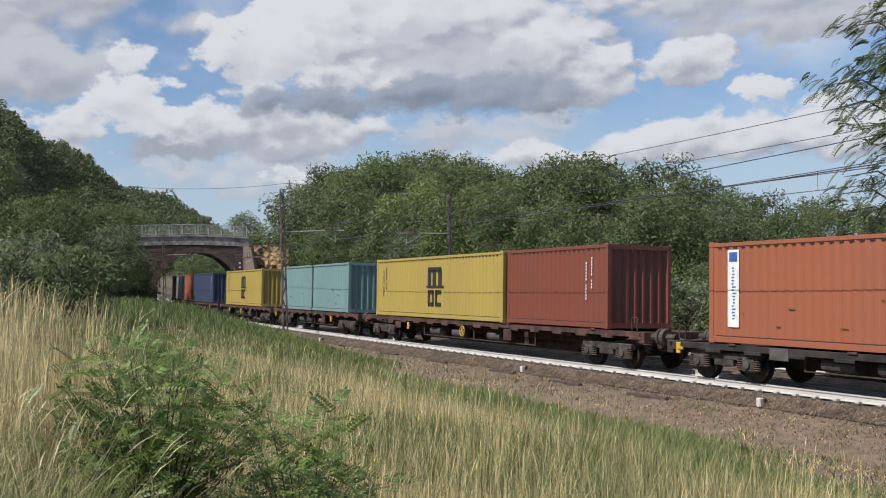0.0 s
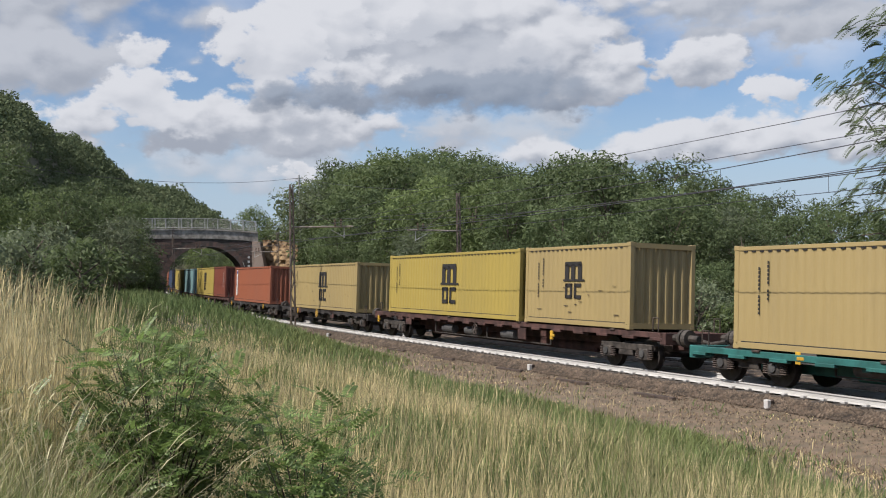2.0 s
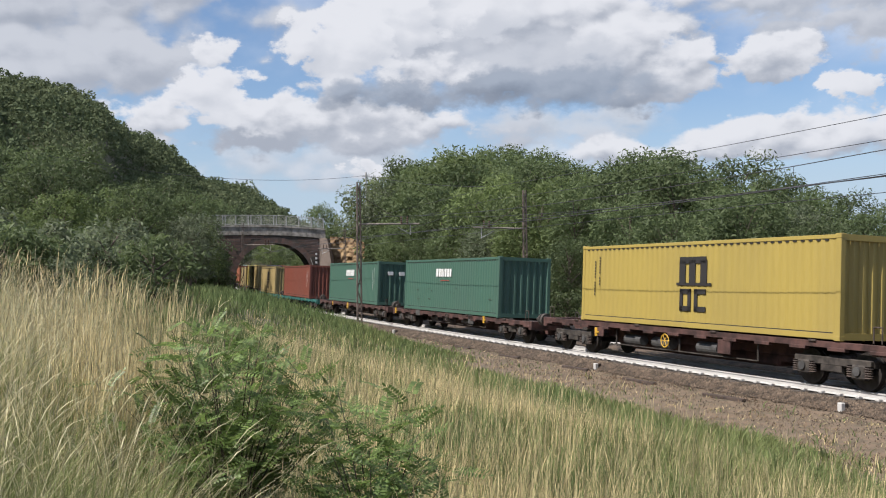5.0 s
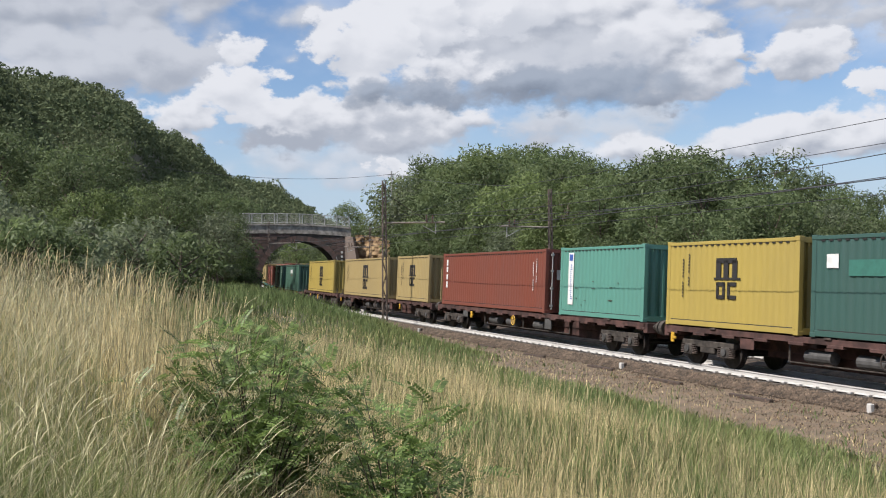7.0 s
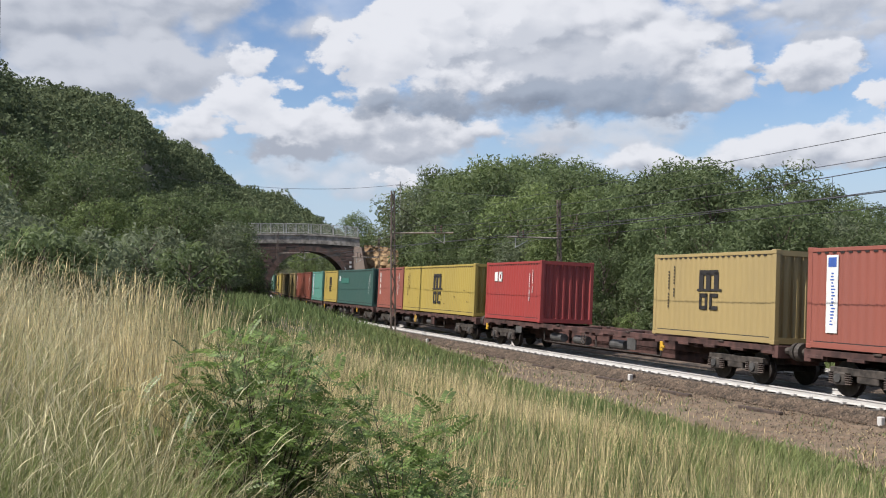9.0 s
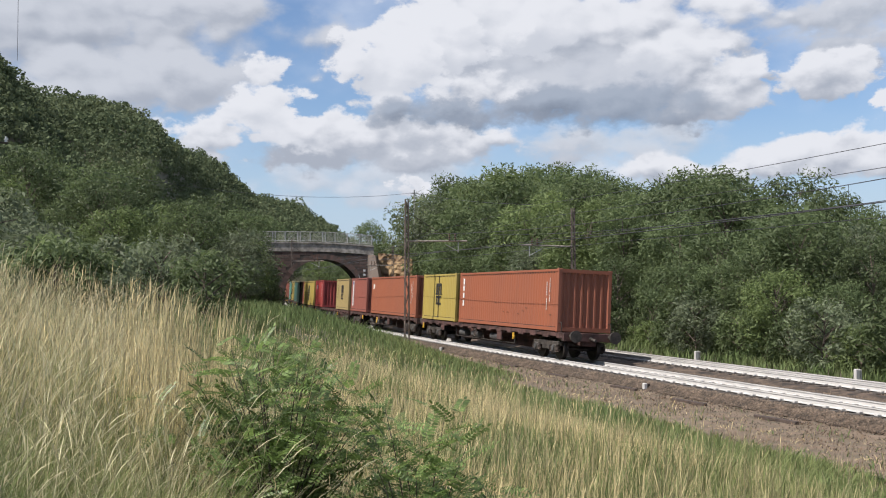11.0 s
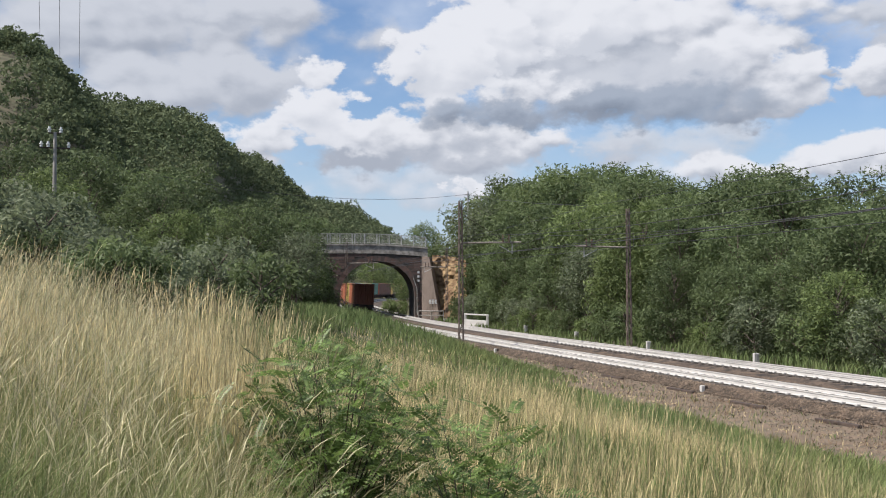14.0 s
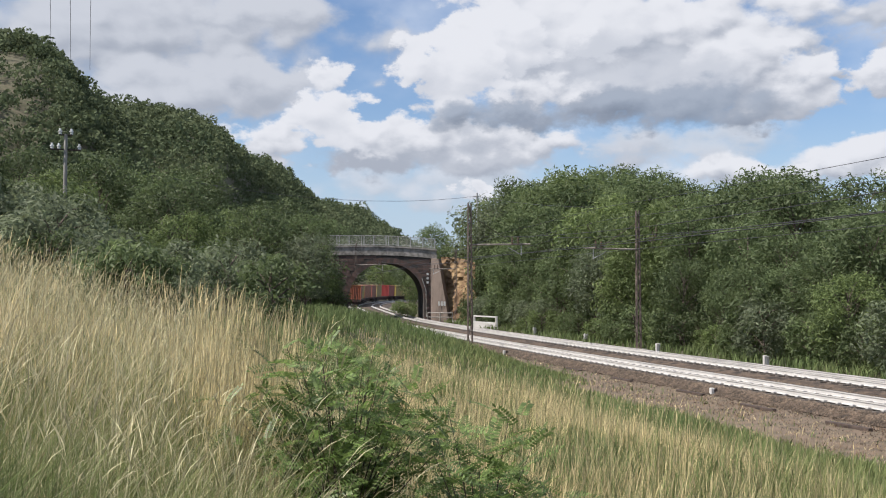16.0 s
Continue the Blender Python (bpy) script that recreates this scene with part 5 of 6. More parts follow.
def feathery_tree(seed, height, spread, mat):
    """A tall robinia whose drooping boughs end in feather-shaped fronds of small leaflets."""
    rng = np.random.default_rng(seed)
    bm = bmesh.new()
    rod(bm, (0, 0, -0.4), (0.2, 0.1, height * 0.5), 0.22, 0.14, n=8)
    rod(bm, (0.2, 0.1, height * 0.5), (0.05, 0.3, height * 0.97), 0.14, 0.03, n=8)
    roots, ways = [], []
    for i in range(66):
        f = 0.16 + 0.82 * (i + 0.5) / 66
        a = i * 2.4 + rng.normal() * 0.3
        reach = spread * (0.45 + 0.55 * math.sin(math.pi * min(1, f * 1.05)) ** 0.7) * (1.12 - 0.75 * f ** 3) * (0.7 + 0.45 * rng.random())
        p0 = Vector((0.15, 0.2 * f, height * (f - 0.05)))
        p1 = p0 + Vector((math.cos(a) * reach * 0.6, math.sin(a) * reach * 0.6, reach * 0.42))
        p2 = p0 + Vector((math.cos(a) * reach, math.sin(a) * reach, reach * 0.38))
        rod(bm, p0, p1, 0.05, 0.03, n=5)
        rod(bm, p1, p2, 0.03, 0.012, n=5)
        for k in range(34):
            g = 0.25 + 0.8 * rng.random()
            q = p0.lerp(p1, g / 0.6) if g < 0.6 else p1.lerp(p2, (g - 0.6) / 0.4)
            roots.append(np.array(q) + rng.normal(size=3) * 0.30)
            b = a + rng.normal() * 0.9
            ways.append((math.cos(b), math.sin(b), rng.normal() * 0.35 - 0.15))
    roots, ways = np.array(roots), np.array(ways)
    ways /= np.linalg.norm(ways, axis=1)[:, None]
    side = np.cross(ways, np.array([0, 0, 1.0]) + rng.normal(size=ways.shape) * 0.3)
    side /= np.linalg.norm(side, axis=1)[:, None]
    ln = 0.38 + 0.25 * rng.random(len(roots))
    out = []
    for i in range(9):
        f = 0.1 + 0.9 * i / 8
        at = roots + ways * (ln * f)[:, None] - np.array([0, 0, 1.0]) * (0.45 * ln * f * f)[:, None]
        for sgn in (-1, 1):
            d = side * sgn * 0.9 + ways * 0.45
            w = ways * 0.036
            size = 0.165 * (1.15 - 0.4 * abs(f - 0.5))
            out.append(np.stack([at, at + d * size * 0.5 - w, at + d * size - np.array([0, 0, 0.03]), at + d * size * 0.5 + w], 1))
    v = np.concatenate(out).reshape(-1, 3)
    return mesh_of("trunk", bm, M["bark"]), tri_mesh("crown", v, np.arange(len(v)), 4, mat)


def make_tree(kind, label, group, at, name="tree"):
    t = thing(name, label, "tree" if name == "tree" else "shrub", group, at=at)
    part("trunk", kind[0], None, t)
    part("crown", kind[1], None, t)
    return t


KINDS = [tree_kind(11, 11.5, 3.6, 5600, 0.205, M["leaf"]), tree_kind(12, 10.0, 3.4, 5400, 0.195, M["leaf_fresh"]), tree_kind(13, 12.5, 3.2, 5600, 0.205, M["leaf"]),
         tree_kind(14, 9.0, 3.3, 5200, 0.19, M["leaf_pale"]), tree_kind(15, 11.0, 4.0, 5800, 0.205, M["leaf"])]
TALL = (11.5, 10.0, 12.5, 9.0, 11.0)
SHRUBS = [tree_kind(21, 3.6, 1.9, 2000, 0.16, M["leaf"], 14, 0.1), tree_kind(22, 2.6, 1.6, 1700, 0.14, M["leaf_fresh"], 12, 0.08), tree_kind(23, 4.5, 2.0, 2200, 0.17, M["leaf_pale"], 14, 0.1)]


def placed(x, y, scale, turn, sink=0.0):
    return pose(x, y, float(ground_z(x, y)) - sink, 0, 0, turn) @ Matrix.Diagonal((scale, scale, scale, 1))


def plant_woods():
    rng = random.Random(8)
    firsts = {}

    def put(kinds, i, label, group, m, name="tree"):
        key = (id(kinds), i, label)
        if key not in firsts:
            firsts[key] = make_tree(kinds[i], label, group, m, name)
        else:
            c = copy_thing(firsts[key], Matrix.Identity(4))
            c.matrix_basis = m
    # the wood beyond the far track: rows that step back and up
    for row, (left, hmul, gap) in enumerate(((-11.6, 0.60, 3.2), (-15.0, 0.80, 3.8), (-20.0, 0.95, 4.4), (-27.0, 1.0, 5.2), (-37.0, 1.0, 6.5))):
        s = -34.0 + 1.7 * row
        while s < 88 + 10 * row:
            if not (row == 0 and (s > 62 or -8 < s < -2)):
                p = beside(s + rng.uniform(-1, 1), left + rng.uniform(-1.3, 1.3) - max(0, s - 40) * 0.02, 0)
                i = rng.choice((0, 0, 1, 2, 2, 4, 4, 1, 0, 2, 4, 3))
                tall = (2.6 + 0.108 * math.hypot(p.x, p.y) - float(ground_z(p.x, p.y))) * hmul * rng.uniform(0.84, 1.13) * (1.0 + 0.05 * float(ease(s, 55, 80))) * float(np.interp(math.degrees(math.atan2(p.x, p.y)), [19, 24, 27, 31], [1.0, 0.93, 0.78, 0.68]))
                m = placed(p.x, p.y, tall / TALL[i], rng.uniform(0, 360), 0.2)
                put(KINDS, i, "silvery green leafy tree in the wood beside the railway" if i == 3 else "dark green leafy robinia tree in the wood beside the railway", "trees beyond the railway", m)
            s += gap * rng.uniform(0.8, 1.2)
    # undergrowth at its foot
    s = -30.0
    while s < 84:
        p = beside(s, -9.6 + rng.uniform(-0.7, 0.5), 0)
        i = rng.choice((0, 0, 1, 2))
        put(SHRUBS, i, "leafy green shrub at the foot of the wood", "shrubs at the wood's edge", placed(p.x, p.y, rng.uniform(0.5, 1.0) * (0.75 if s > 20 else 1.0), rng.uniform(0, 360), 0.1), "shrub")
        s += rng.uniform(1.5, 2.6)
    # the tall tree standing clear at the end of the wood
    big = feathery_tree(31, 15.0, 3.5, M["leaf"])
    make_tree(big, "tall feathery robinia tree standing above the overhead lines", "trees beyond the railway", placed(23.6, 30.6, 1.0, 40))
    # trees on the bank side, before the bridge and up the slope
    spots = [(-13.2, 88, 0.62, 3), (-15.5, 80, 0.72, 4), (-14.0, 70, 0.50, 3), (-17.5, 66, 0.62, 1), (-21, 74, 0.8, 0), (-24, 84, 0.95, 4), (-19, 92, 0.85, 1), (-15.5, 100, 0.8, 0), (-14.2, 108, 0.8, 2), (-19, 110, 1.0, 4),
             (-26, 100, 1.1, 2), (-31, 88, 1.0, 0), (-29, 74, 0.75, 1), (-24, 60, 0.5, 4), (-28, 52, 0.42, 1), (-33, 62, 0.62, 0), (-37, 76, 0.9, 2), (-40, 58, 0.6, 4), (-36, 46, 0.5, 0), (-21.5, 52, 0.42, 3), (-17, 56, 0.40, 1),
             (-45, 70, 0.9, 1), (-50, 84, 1.0, 0), (-42, 96, 1.0, 4), (-34, 106, 1.1, 0), (-24, 118, 1.1, 1), (-14.5, 122, 0.9, 0), (-47, 48, 0.55, 2), (-55, 60, 0.8, 4), (-30, 40, 0.35, 3), (-11.2, 79, 0.72, 3), (-12.4, 91, 0.62, 1), (-14.0, 97, 0.75, 0)]
    for x, y, k, i in spots:
        put(KINDS, i, "silvery green leafy tree on the bank" if i == 3 else "dark green leafy tree on the bank below the hill", "trees on the bank", placed(x, y, k * rng.uniform(0.92, 1.08), rng.uniform(0, 360), 0.2))
    for k in range(46):
        d = rng.uniform(26, 74)
        az = radians(rng.uniform(-30, -9.5))
        x, y = d * math.sin(az), d * math.cos(az)
        i = rng.choice((0, 1, 2))
        put(SHRUBS, i, "leafy green shrub on the bank", "shrubs on the bank", placed(x, y, rng.uniform(0.5, 0.95) * (0.55 + d / 110), rng.uniform(0, 360), 0.1), "shrub")
    # beyond the bridge, seen through the arch and over it
    for x, y, k, i in ((-3.2, 136, 0.62, 1), (-2.0, 146, 0.7, 0), (-5.0, 168, 0.75, 4), (-1.0, 128, 0.6, 2), (-24, 160, 0.9, 0), (-27, 180, 1.0, 2), (2.5, 124, 0.75, 1), (0.3, 132, 0.8, 0), (7, 120, 1.0, 2), (5.6, 114, 0.75, 0), (-30, 215, 1.0, 4), (-22, 235, 1.0, 0), (-16, 262, 1.0, 1), (-8, 272, 1.0, 2), (7.6, 103, 0.7, 1),
                       (-1.5, 165, 0.85, 2), (1.5, 180, 0.9, 4), (5, 150, 0.9, 0), (-0.6, 172, 1.14, 2), (-2.6, 178, 0.95, 0), (7.4, 98, 0.72, 4), (0, 240, 1.0, 0), (8, 108, 0.85, 1)):
        put(KINDS, i, "dark green leafy tree past the bridge", "trees past the bridge", placed(x, y, k, rng.uniform(0, 360), 0.2))
    for x, y, k in ((-11.6, 103, 0.95), (-12.6, 99, 1.15), (-13.6, 104, 1.5)):
        put(SHRUBS, 0, "dark green shrub before the bridge pier", "shrubs before the bridge", placed(x, y, k, rng.uniform(0, 360), 0.1), "shrub")
    for x, y, k in ((-4.6, 126, 0.7), (-4.9, 134, 0.8), (-6.5, 142, 0.7), (-7.0, 152, 0.8), (6.4, 108, 0.6), (6.0, 98, 0.6), (5.4, 101.5, 0.5), (6.9, 92, 0.7), (7.9, 87, 0.7)):
        put(SHRUBS, 1, "leafy green shrub past the culvert", "shrubs past the bridge", placed(x, y, k, rng.uniform(0, 360), 0.1), "shrub")


def far_woods():
    """The wooded hill: thousands of crowns of leaf sprays, too many to count."""
    rng = np.random.default_rng(17)
    n = 12500
    az = np.radians(-42 + 46 * rng.random(n))
    d0 = np.interp(az, np.radians([-40, -13, -8, 5]), [72, 112, 280, 320])
    d1 = np.interp(az, np.radians([-40, -24, -13, -8, 5]), [240, 285, 380, 550, 640])
    d = d0 + (d1 - d0) * rng.random(n) ** 0.85
    x, y = d * np.sin(az), d * np.cos(az)
    s, l = lateral(x, y)
    keep = (np.abs(l + 2) > 13)
    scree = (az < np.radians(-22.2)) & (az > np.radians(-27)) & (d > 130) & (d < 235)
    keep &= ~(scree & (rng.random(n) < 0.75))
    x, y, d = x[keep], y[keep], d[keep]
    z = ground_z(x, y)
    n = len(x)
    r = (0.75 + 1.25 * rng.random(n) ** 1.6) * (0.75 + d / 480)
    per = 48
    c = np.column_stack([x, y, z + r * (0.7 + 0.9 * rng.random(n)) + np.where(rng.random(n) < 0.15, 2.0 * rng.random(n), 0)])
    k = np.repeat(np.arange(n), per)
    dd = rng.normal(size=(n * per, 3))
    dd[:, 2] = np.abs(dd[:, 2]) * 1.1 - 0.25
    dd /= np.linalg.norm(dd, axis=1)[:, None]
    p = c[k] + dd * (r[k] * (0.75 + 0.35 * rng.random(n * per)))[:, None] * np.array([1, 1, 0.95])
    nn = dd * 0.8 + rng.normal(size=p.shape) * 0.7
    nn /= np.linalg.norm(nn, axis=1)[:, None]
    t = np.cross(nn, rng.normal(size=p.shape))
    t /= np.linalg.norm(t, axis=1)[:, None]
    b = np.cross(nn, t)
    sz = (r[k] * (0.13 + 0.15 * rng.random(n * per)))[:, None]
    v = np.stack([p - t * sz, p - b * sz * 0.6, p + t * sz, p + b * sz * 0.6], 1).reshape(-1, 3)
    thing("far_woods", "dense dark green woods covering the hill", "woods", kind="stuff", data=tri_mesh("far_woods", v, np.arange(len(v)), 4, M["woods"]))


def blades(rng, x, y, height, width, bend, mat, name, label, heads=False, category="grass", straight=False):
    """Grass as bent tapering strips, each with its own lean; heads adds a slim seed head to each."""
    n = len(x)
    z = ground_z(x, y) - 0.03
    a = rng.random(n) * 2 * np.pi
    lean = np.column_stack([np.cos(a), np.sin(a)]) * (bend * rng.random(n) ** 0.7 * height)[:, None] + np.array([0.05, -0.01]) * height[:, None]
    f = rng.random(n) * 2 * np.pi
    side = np.column_stack([np.cos(f), np.sin(f), np.zeros(n)]) * (width / 2)[:, None]
    root = np.column_stack([x, y, z])
    mid = root + np.column_stack([lean * (0.52 if straight else 0.32), height * 0.55])
    tip = root + np.column_stack([lean, height * 0.98 - 0.25 * np.linalg.norm(lean, axis=1)])
    v = np.stack([root - side, root + side, mid + side * 0.75, mid - side * 0.75, tip + side * 0.12, tip - side * 0.12], 1)
    idx = np.array([0, 1, 2, 3, 3, 2, 4, 5])
    loops = (np.arange(n)[:, None] * 6 + idx).reshape(-1)
    v = v.reshape(-1, 3)
    if heads:
        up = tip - mid
        up /= np.linalg.norm(up, axis=1)[:, None]
        ln = (0.10 + 0.10 * rng.random(n)) * np.minimum(1, height)
        h0, h1, h2 = tip - up * 0.02, tip + up * (ln * 0.45)[:, None], tip + up * ln[:, None] + np.column_stack([lean, -np.ones(n) * 0.1]) * 0.06
        wv = side / (width / 2)[:, None] * (width * 0.5)[:, None]
        hv = np.stack([h0, h1 + wv, h2, h1 - wv], 1).reshape(-1, 3)
        loops = np.concatenate([loops, len(v) + np.arange(len(hv))])
        v = np.concatenate([v, hv])
    thing(name, label, category, kind="stuff", data=tri_mesh(name, v, loops, 4, mat))


def grass_edge(s):
    """How far left of the near track the grass begins."""
    return np.interp(s, [-25, -13, -6, 8, 22, 40], [8.8, 7.6, 6.0, 4.5, 2.8, 2.5])


def meadow():
    rng = np.random.default_rng(23)

    def patch(x, y):
        return 0.5 + 0.25 * np.sin(0.55 * x + 0.31 * y + 0.8) + 0.25 * np.sin(0.23 * x - 0.42 * y + 2.0) + 0.16 * np.sin(1.3 * x + 0.9 * y)

    def near_bush(x, y):
        az, d = np.degrees(np.arctan2(x, y)), np.hypot(x, y)
        return (az > -10) & (az < 3.5) & (d < 4.9)

    def hollow(x, y):
        """A shaded gap in the grass beside the bush."""
        return np.hypot(x + 0.95, (y - 4.75) * 0.8) < 0.40

    def take(n, dmin, dmax, az0, az1, test, tuft=1):
        d = np.repeat(dmin * (dmax / dmin) ** rng.random(n // tuft), tuft)
        az = np.repeat(np.radians(az0 + (az1 - az0) * rng.random(n // tuft)), tuft)
        x, y = d * np.sin(az), d * np.cos(az)
        if tuft > 1:
            x, y = x + rng.normal(size=len(x)) * (0.035 + 0.004 * d), y + rng.normal(size=len(x)) * (0.035 + 0.004 * d)
        s, l = lateral(x, y)
        e = l - grass_edge(s) + 1.5 * (patch(1.5 * x, 1.3 * y) - 0.5) * ease(l, 2.0, 4.0)
        k = test(x, y, s, l, d, e)
        return x[k], y[k], d[k], s[k], l[k], e[k]

    def chance(p):
        return rng.random(len(p)) < np.clip(p, 0, 1)
    # straw of middling height over the bank
    x, y, d, s, l, e = take(190000, 3.4, 42, -36, 40, lambda x, y, s, l, d, e: (e > 0.8) & chance((0.42 + 0.6 * patch(x, y)) * ease(e, 1.8, 6.0) * (1 - 0.9 * ease(s, 4, 18) * (l < 15.5)) * (1 - 0.6 * ease(l, 17.2, 18.0) * ease(9.0 - d, 0, 3.0))) & ~near_bush(x, y), 16)
    blades(rng, x, y, (0.46 + 0.12 * ease(l, 16, 19)) * ease(e, -1.5, 4.5) * (0.45 + 0.85 * rng.random(len(x))), 0.0018 + 0.00034 * d, 0.30, M["straw"], "dry_grass", "straw-coloured dry grass on the bank")
    k = rng.random(len(x)) < 0.07
    x, y, d, e = x[k], y[k], d[k], e[k]
    blades(rng, x, y, (0.5 + 0.35 * rng.random(len(x))) * ease(e, -1.5, 4.5), 0.0022 + 0.0004 * d, 0.22, M["straw"], "seed_stalks", "pale seed stalks rising above the dry grass", True)
    # the tall stand on the higher part of the bank
    def stand(x, y, s, l, d, e):
        return chance(ease(l, 17.4, 18.4) * (0.10 + 0.62 * ease(d, 4.8, 8.0)) * (0.25 + 1.1 * patch(2.3 * x + 1, 2.6 * y))) & ~near_bush(x, y) & ~hollow(x, y)
    for n, mat, lo, hi, bend, name, label in ((24000, "straw", 0.42, 1.0, 0.32, "tall_dry_grass", "tall straw-coloured dry grass standing on the higher bank"),
                                              (30000, "hay", 0.40, 0.98, 0.50, "tall_bleached_grass", "bleached greyish stalks crossing among the tall straw")):
        x, y, d, s, l, e = take(n, 3.8, 30, -40, -4, stand, 11)
        blades(rng, x, y, lo + hi * rng.random(len(x)) ** 1.35, 0.0018 + 0.00036 * d, bend, M[mat], name, label, True, straight=True)
    # broken stalks lying across one another
    x, y, d, s, l, e = take(70000, 3.3, 20, -40, 4, lambda x, y, s, l, d, e: chance(ease(l, 16.8, 18.0)) & ~near_bush(x, y) & ~hollow(x, y), 6)
    blades(rng, x, y, 0.30 + 0.42 * rng.random(len(x)), 0.0016 + 0.00034 * d, 1.25, M["hay"], "broken_stalks", "pale broken stalks lying across the grass", straight=True)
    x, y, d, s, l, e = take(2600, 3.5, 8.5, -38, -7, lambda x, y, s, l, d, e: chance(ease(l, 17.0, 18.0)) & ~near_bush(x, y), 2)
    blades(rng, x, y, 0.45 + 0.60 * rng.random(len(x)), 0.0034 + 0.0004 * d, 0.75, M["hay"], "stray_stalks", "long pale stalks leaning across the near grass", True, straight=True)
    # clump of tall straw beside the bush
    x, y, d, s, l, e = take(1300, 5.6, 8.2, -14.5, -8.5, lambda x, y, s, l, d, e: chance(np.full(len(x), 0.8)), 9)
    blades(rng, x, y, 0.75 + 0.62 * rng.random(len(x)), 0.0026 + 0.0004 * d, 0.16, M["straw"], "long_straw", "upright long pale straw by the bush", True, straight=True)
    # green grass among it
    x, y, d, s, l, e = take(170000, 3.2, 60, -36, 42, lambda x, y, s, l, d, e: (e > 0.3) & chance(1.15 - 0.75 * (patch(x, y) + 0.35) * ease(d, 4.5, 9) * ease(e, 1.5, 5)), 12)
    low = np.where(near_bush(x, y), 0.18, 0.36)
    blades(rng, x, y, (low + 0.28 * ease(l, 17.5, 20)) * ease(e, -0.6, 2.5) * (0.55 + 0.75 * rng.random(len(x))), 0.0042 + 0.0006 * d, 0.6, M["grass"], "green_grass", "fresh green grass growing through the straw")
    # weeds on the slope above the ballast
    x, y, d, s, l, e = take(170000, 9, 125, -22, 42, lambda x, y, s, l, d, e: (e > 0) & (l < 17) & chance(0.25 + ease(s, -2, 18) + 0.9 * ease(4.2 - e, 0, 3.0)), 8)
    blades(rng, x, y, (0.25 + 0.36 * ease(s, 6, 30)) * ease(e, -0.8, 1.5) * (0.5 + 0.8 * rng.random(len(x))), 0.008 + 0.0008 * d, 0.55, M["weeds"], "weeds", "dark green weeds on the slope above the ballast", category="weeds")
    x, y, d, s, l, e = take(80000, 10, 48, -4, 42, lambda x, y, s, l, d, e: (e > -0.2) & (e < 9) & (s < 30) & chance(1.05 - ease(e, 1.8, 6.5)), 10)
    blades(rng, x, y, (0.20 + 0.18 * ease(e, -0.2, 2)) * (0.5 + 0.9 * rng.random(len(x))), 0.007 + 0.0007 * d, 0.55, M["grass"], "edge_grass", "fresh green grass along the edge of the dirt strip")
    # lush green at the foot of the tall straw
    x, y, d, s, l, e = take(40000, 3.4, 14, -38, -8, lambda x, y, s, l, d, e: chance(ease(l, 17.0, 17.8) * (1.1 - 0.7 * ease(d, 6.0, 12))) & ~hollow(x, y) & ~near_bush(x, y), 12)
    blades(rng, x, y, 0.28 + 0.62 * rng.random(len(x)), 0.0034 + 0.00045 * d, 0.6, M["grass"], "lush_grass", "long green grass at the foot of the tall straw")
    # sparse dry tufts on the dirt strip
    x, y, d, s, l, e = take(110000, 14, 90, -4, 42, lambda x, y, s, l, d, e: (l > 2.0) & (e < 1.2) & chance(0.30 + 0.7 * ease(e, -3.0, 0.6) + 0.8 * (patch(2.2 * x, 2.2 * y) - 0.5)), 6)
    blades(rng, x, y, 0.04 + 0.12 * rng.random(len(x)), 0.005 + 0.0006 * d, 1.3, M["straw"], "dry_tufts", "short dry tufts on the dirt beside the ballast")
    x, y, d, s, l, e = take(120000, 13, 70, -2, 42, lambda x, y, s, l, d, e: (l > 1.9) & (e < 1.6) & chance(0.35 + 1.2 * (patch(1.7 * x + 2, 1.9 * y) - 0.35)), 9)
    blades(rng, x, y, 0.04 + 0.16 * rng.random(len(x)), 0.004 + 0.0005 * d, 1.6, M["litter"], "dead_stems", "dead brown stems strewn over the dirt", category="weeds")
    x, y, d, s, l, e = take(22000, 14, 90, -8, 42, lambda x, y, s, l, d, e: (l > 2.2) & (e < 0.6) & chance(0.15 + 0.8 * ease(e, -2.5, 0.3)), 8)
    blades(rng, x, y, 0.08 + 0.22 * rng.random(len(x)), 0.012 + 0.0009 * d, 0.9, M["weeds"], "weed_tufts", "low green weed tufts on the dirt strip", category="weeds")
    x, y, d, s, l, e = take(60000, 30, 125, -3, 42, lambda x, y, s, l, d, e: (l < -7.4) & (l > -13))
    blades(rng, x, y, 0.25 + 0.5 * rng.random(len(x)), 0.012 + 0.0011 * d, 0.6, M["weeds"], "weeds", "dark green weeds along the foot of the wood", category="weeds")
    x, y, d, s, l, e = take(50000, 16, 95, -34, -4, lambda x, y, s, l, d, e: (l > 14))
    blades(rng, x, y, 0.35 + 0.5 * rng.random(len(x)), 0.012 + 0.0010 * d, 0.7, M["weeds"], "weeds", "rough green growth on the bank below the trees", category="weeds")


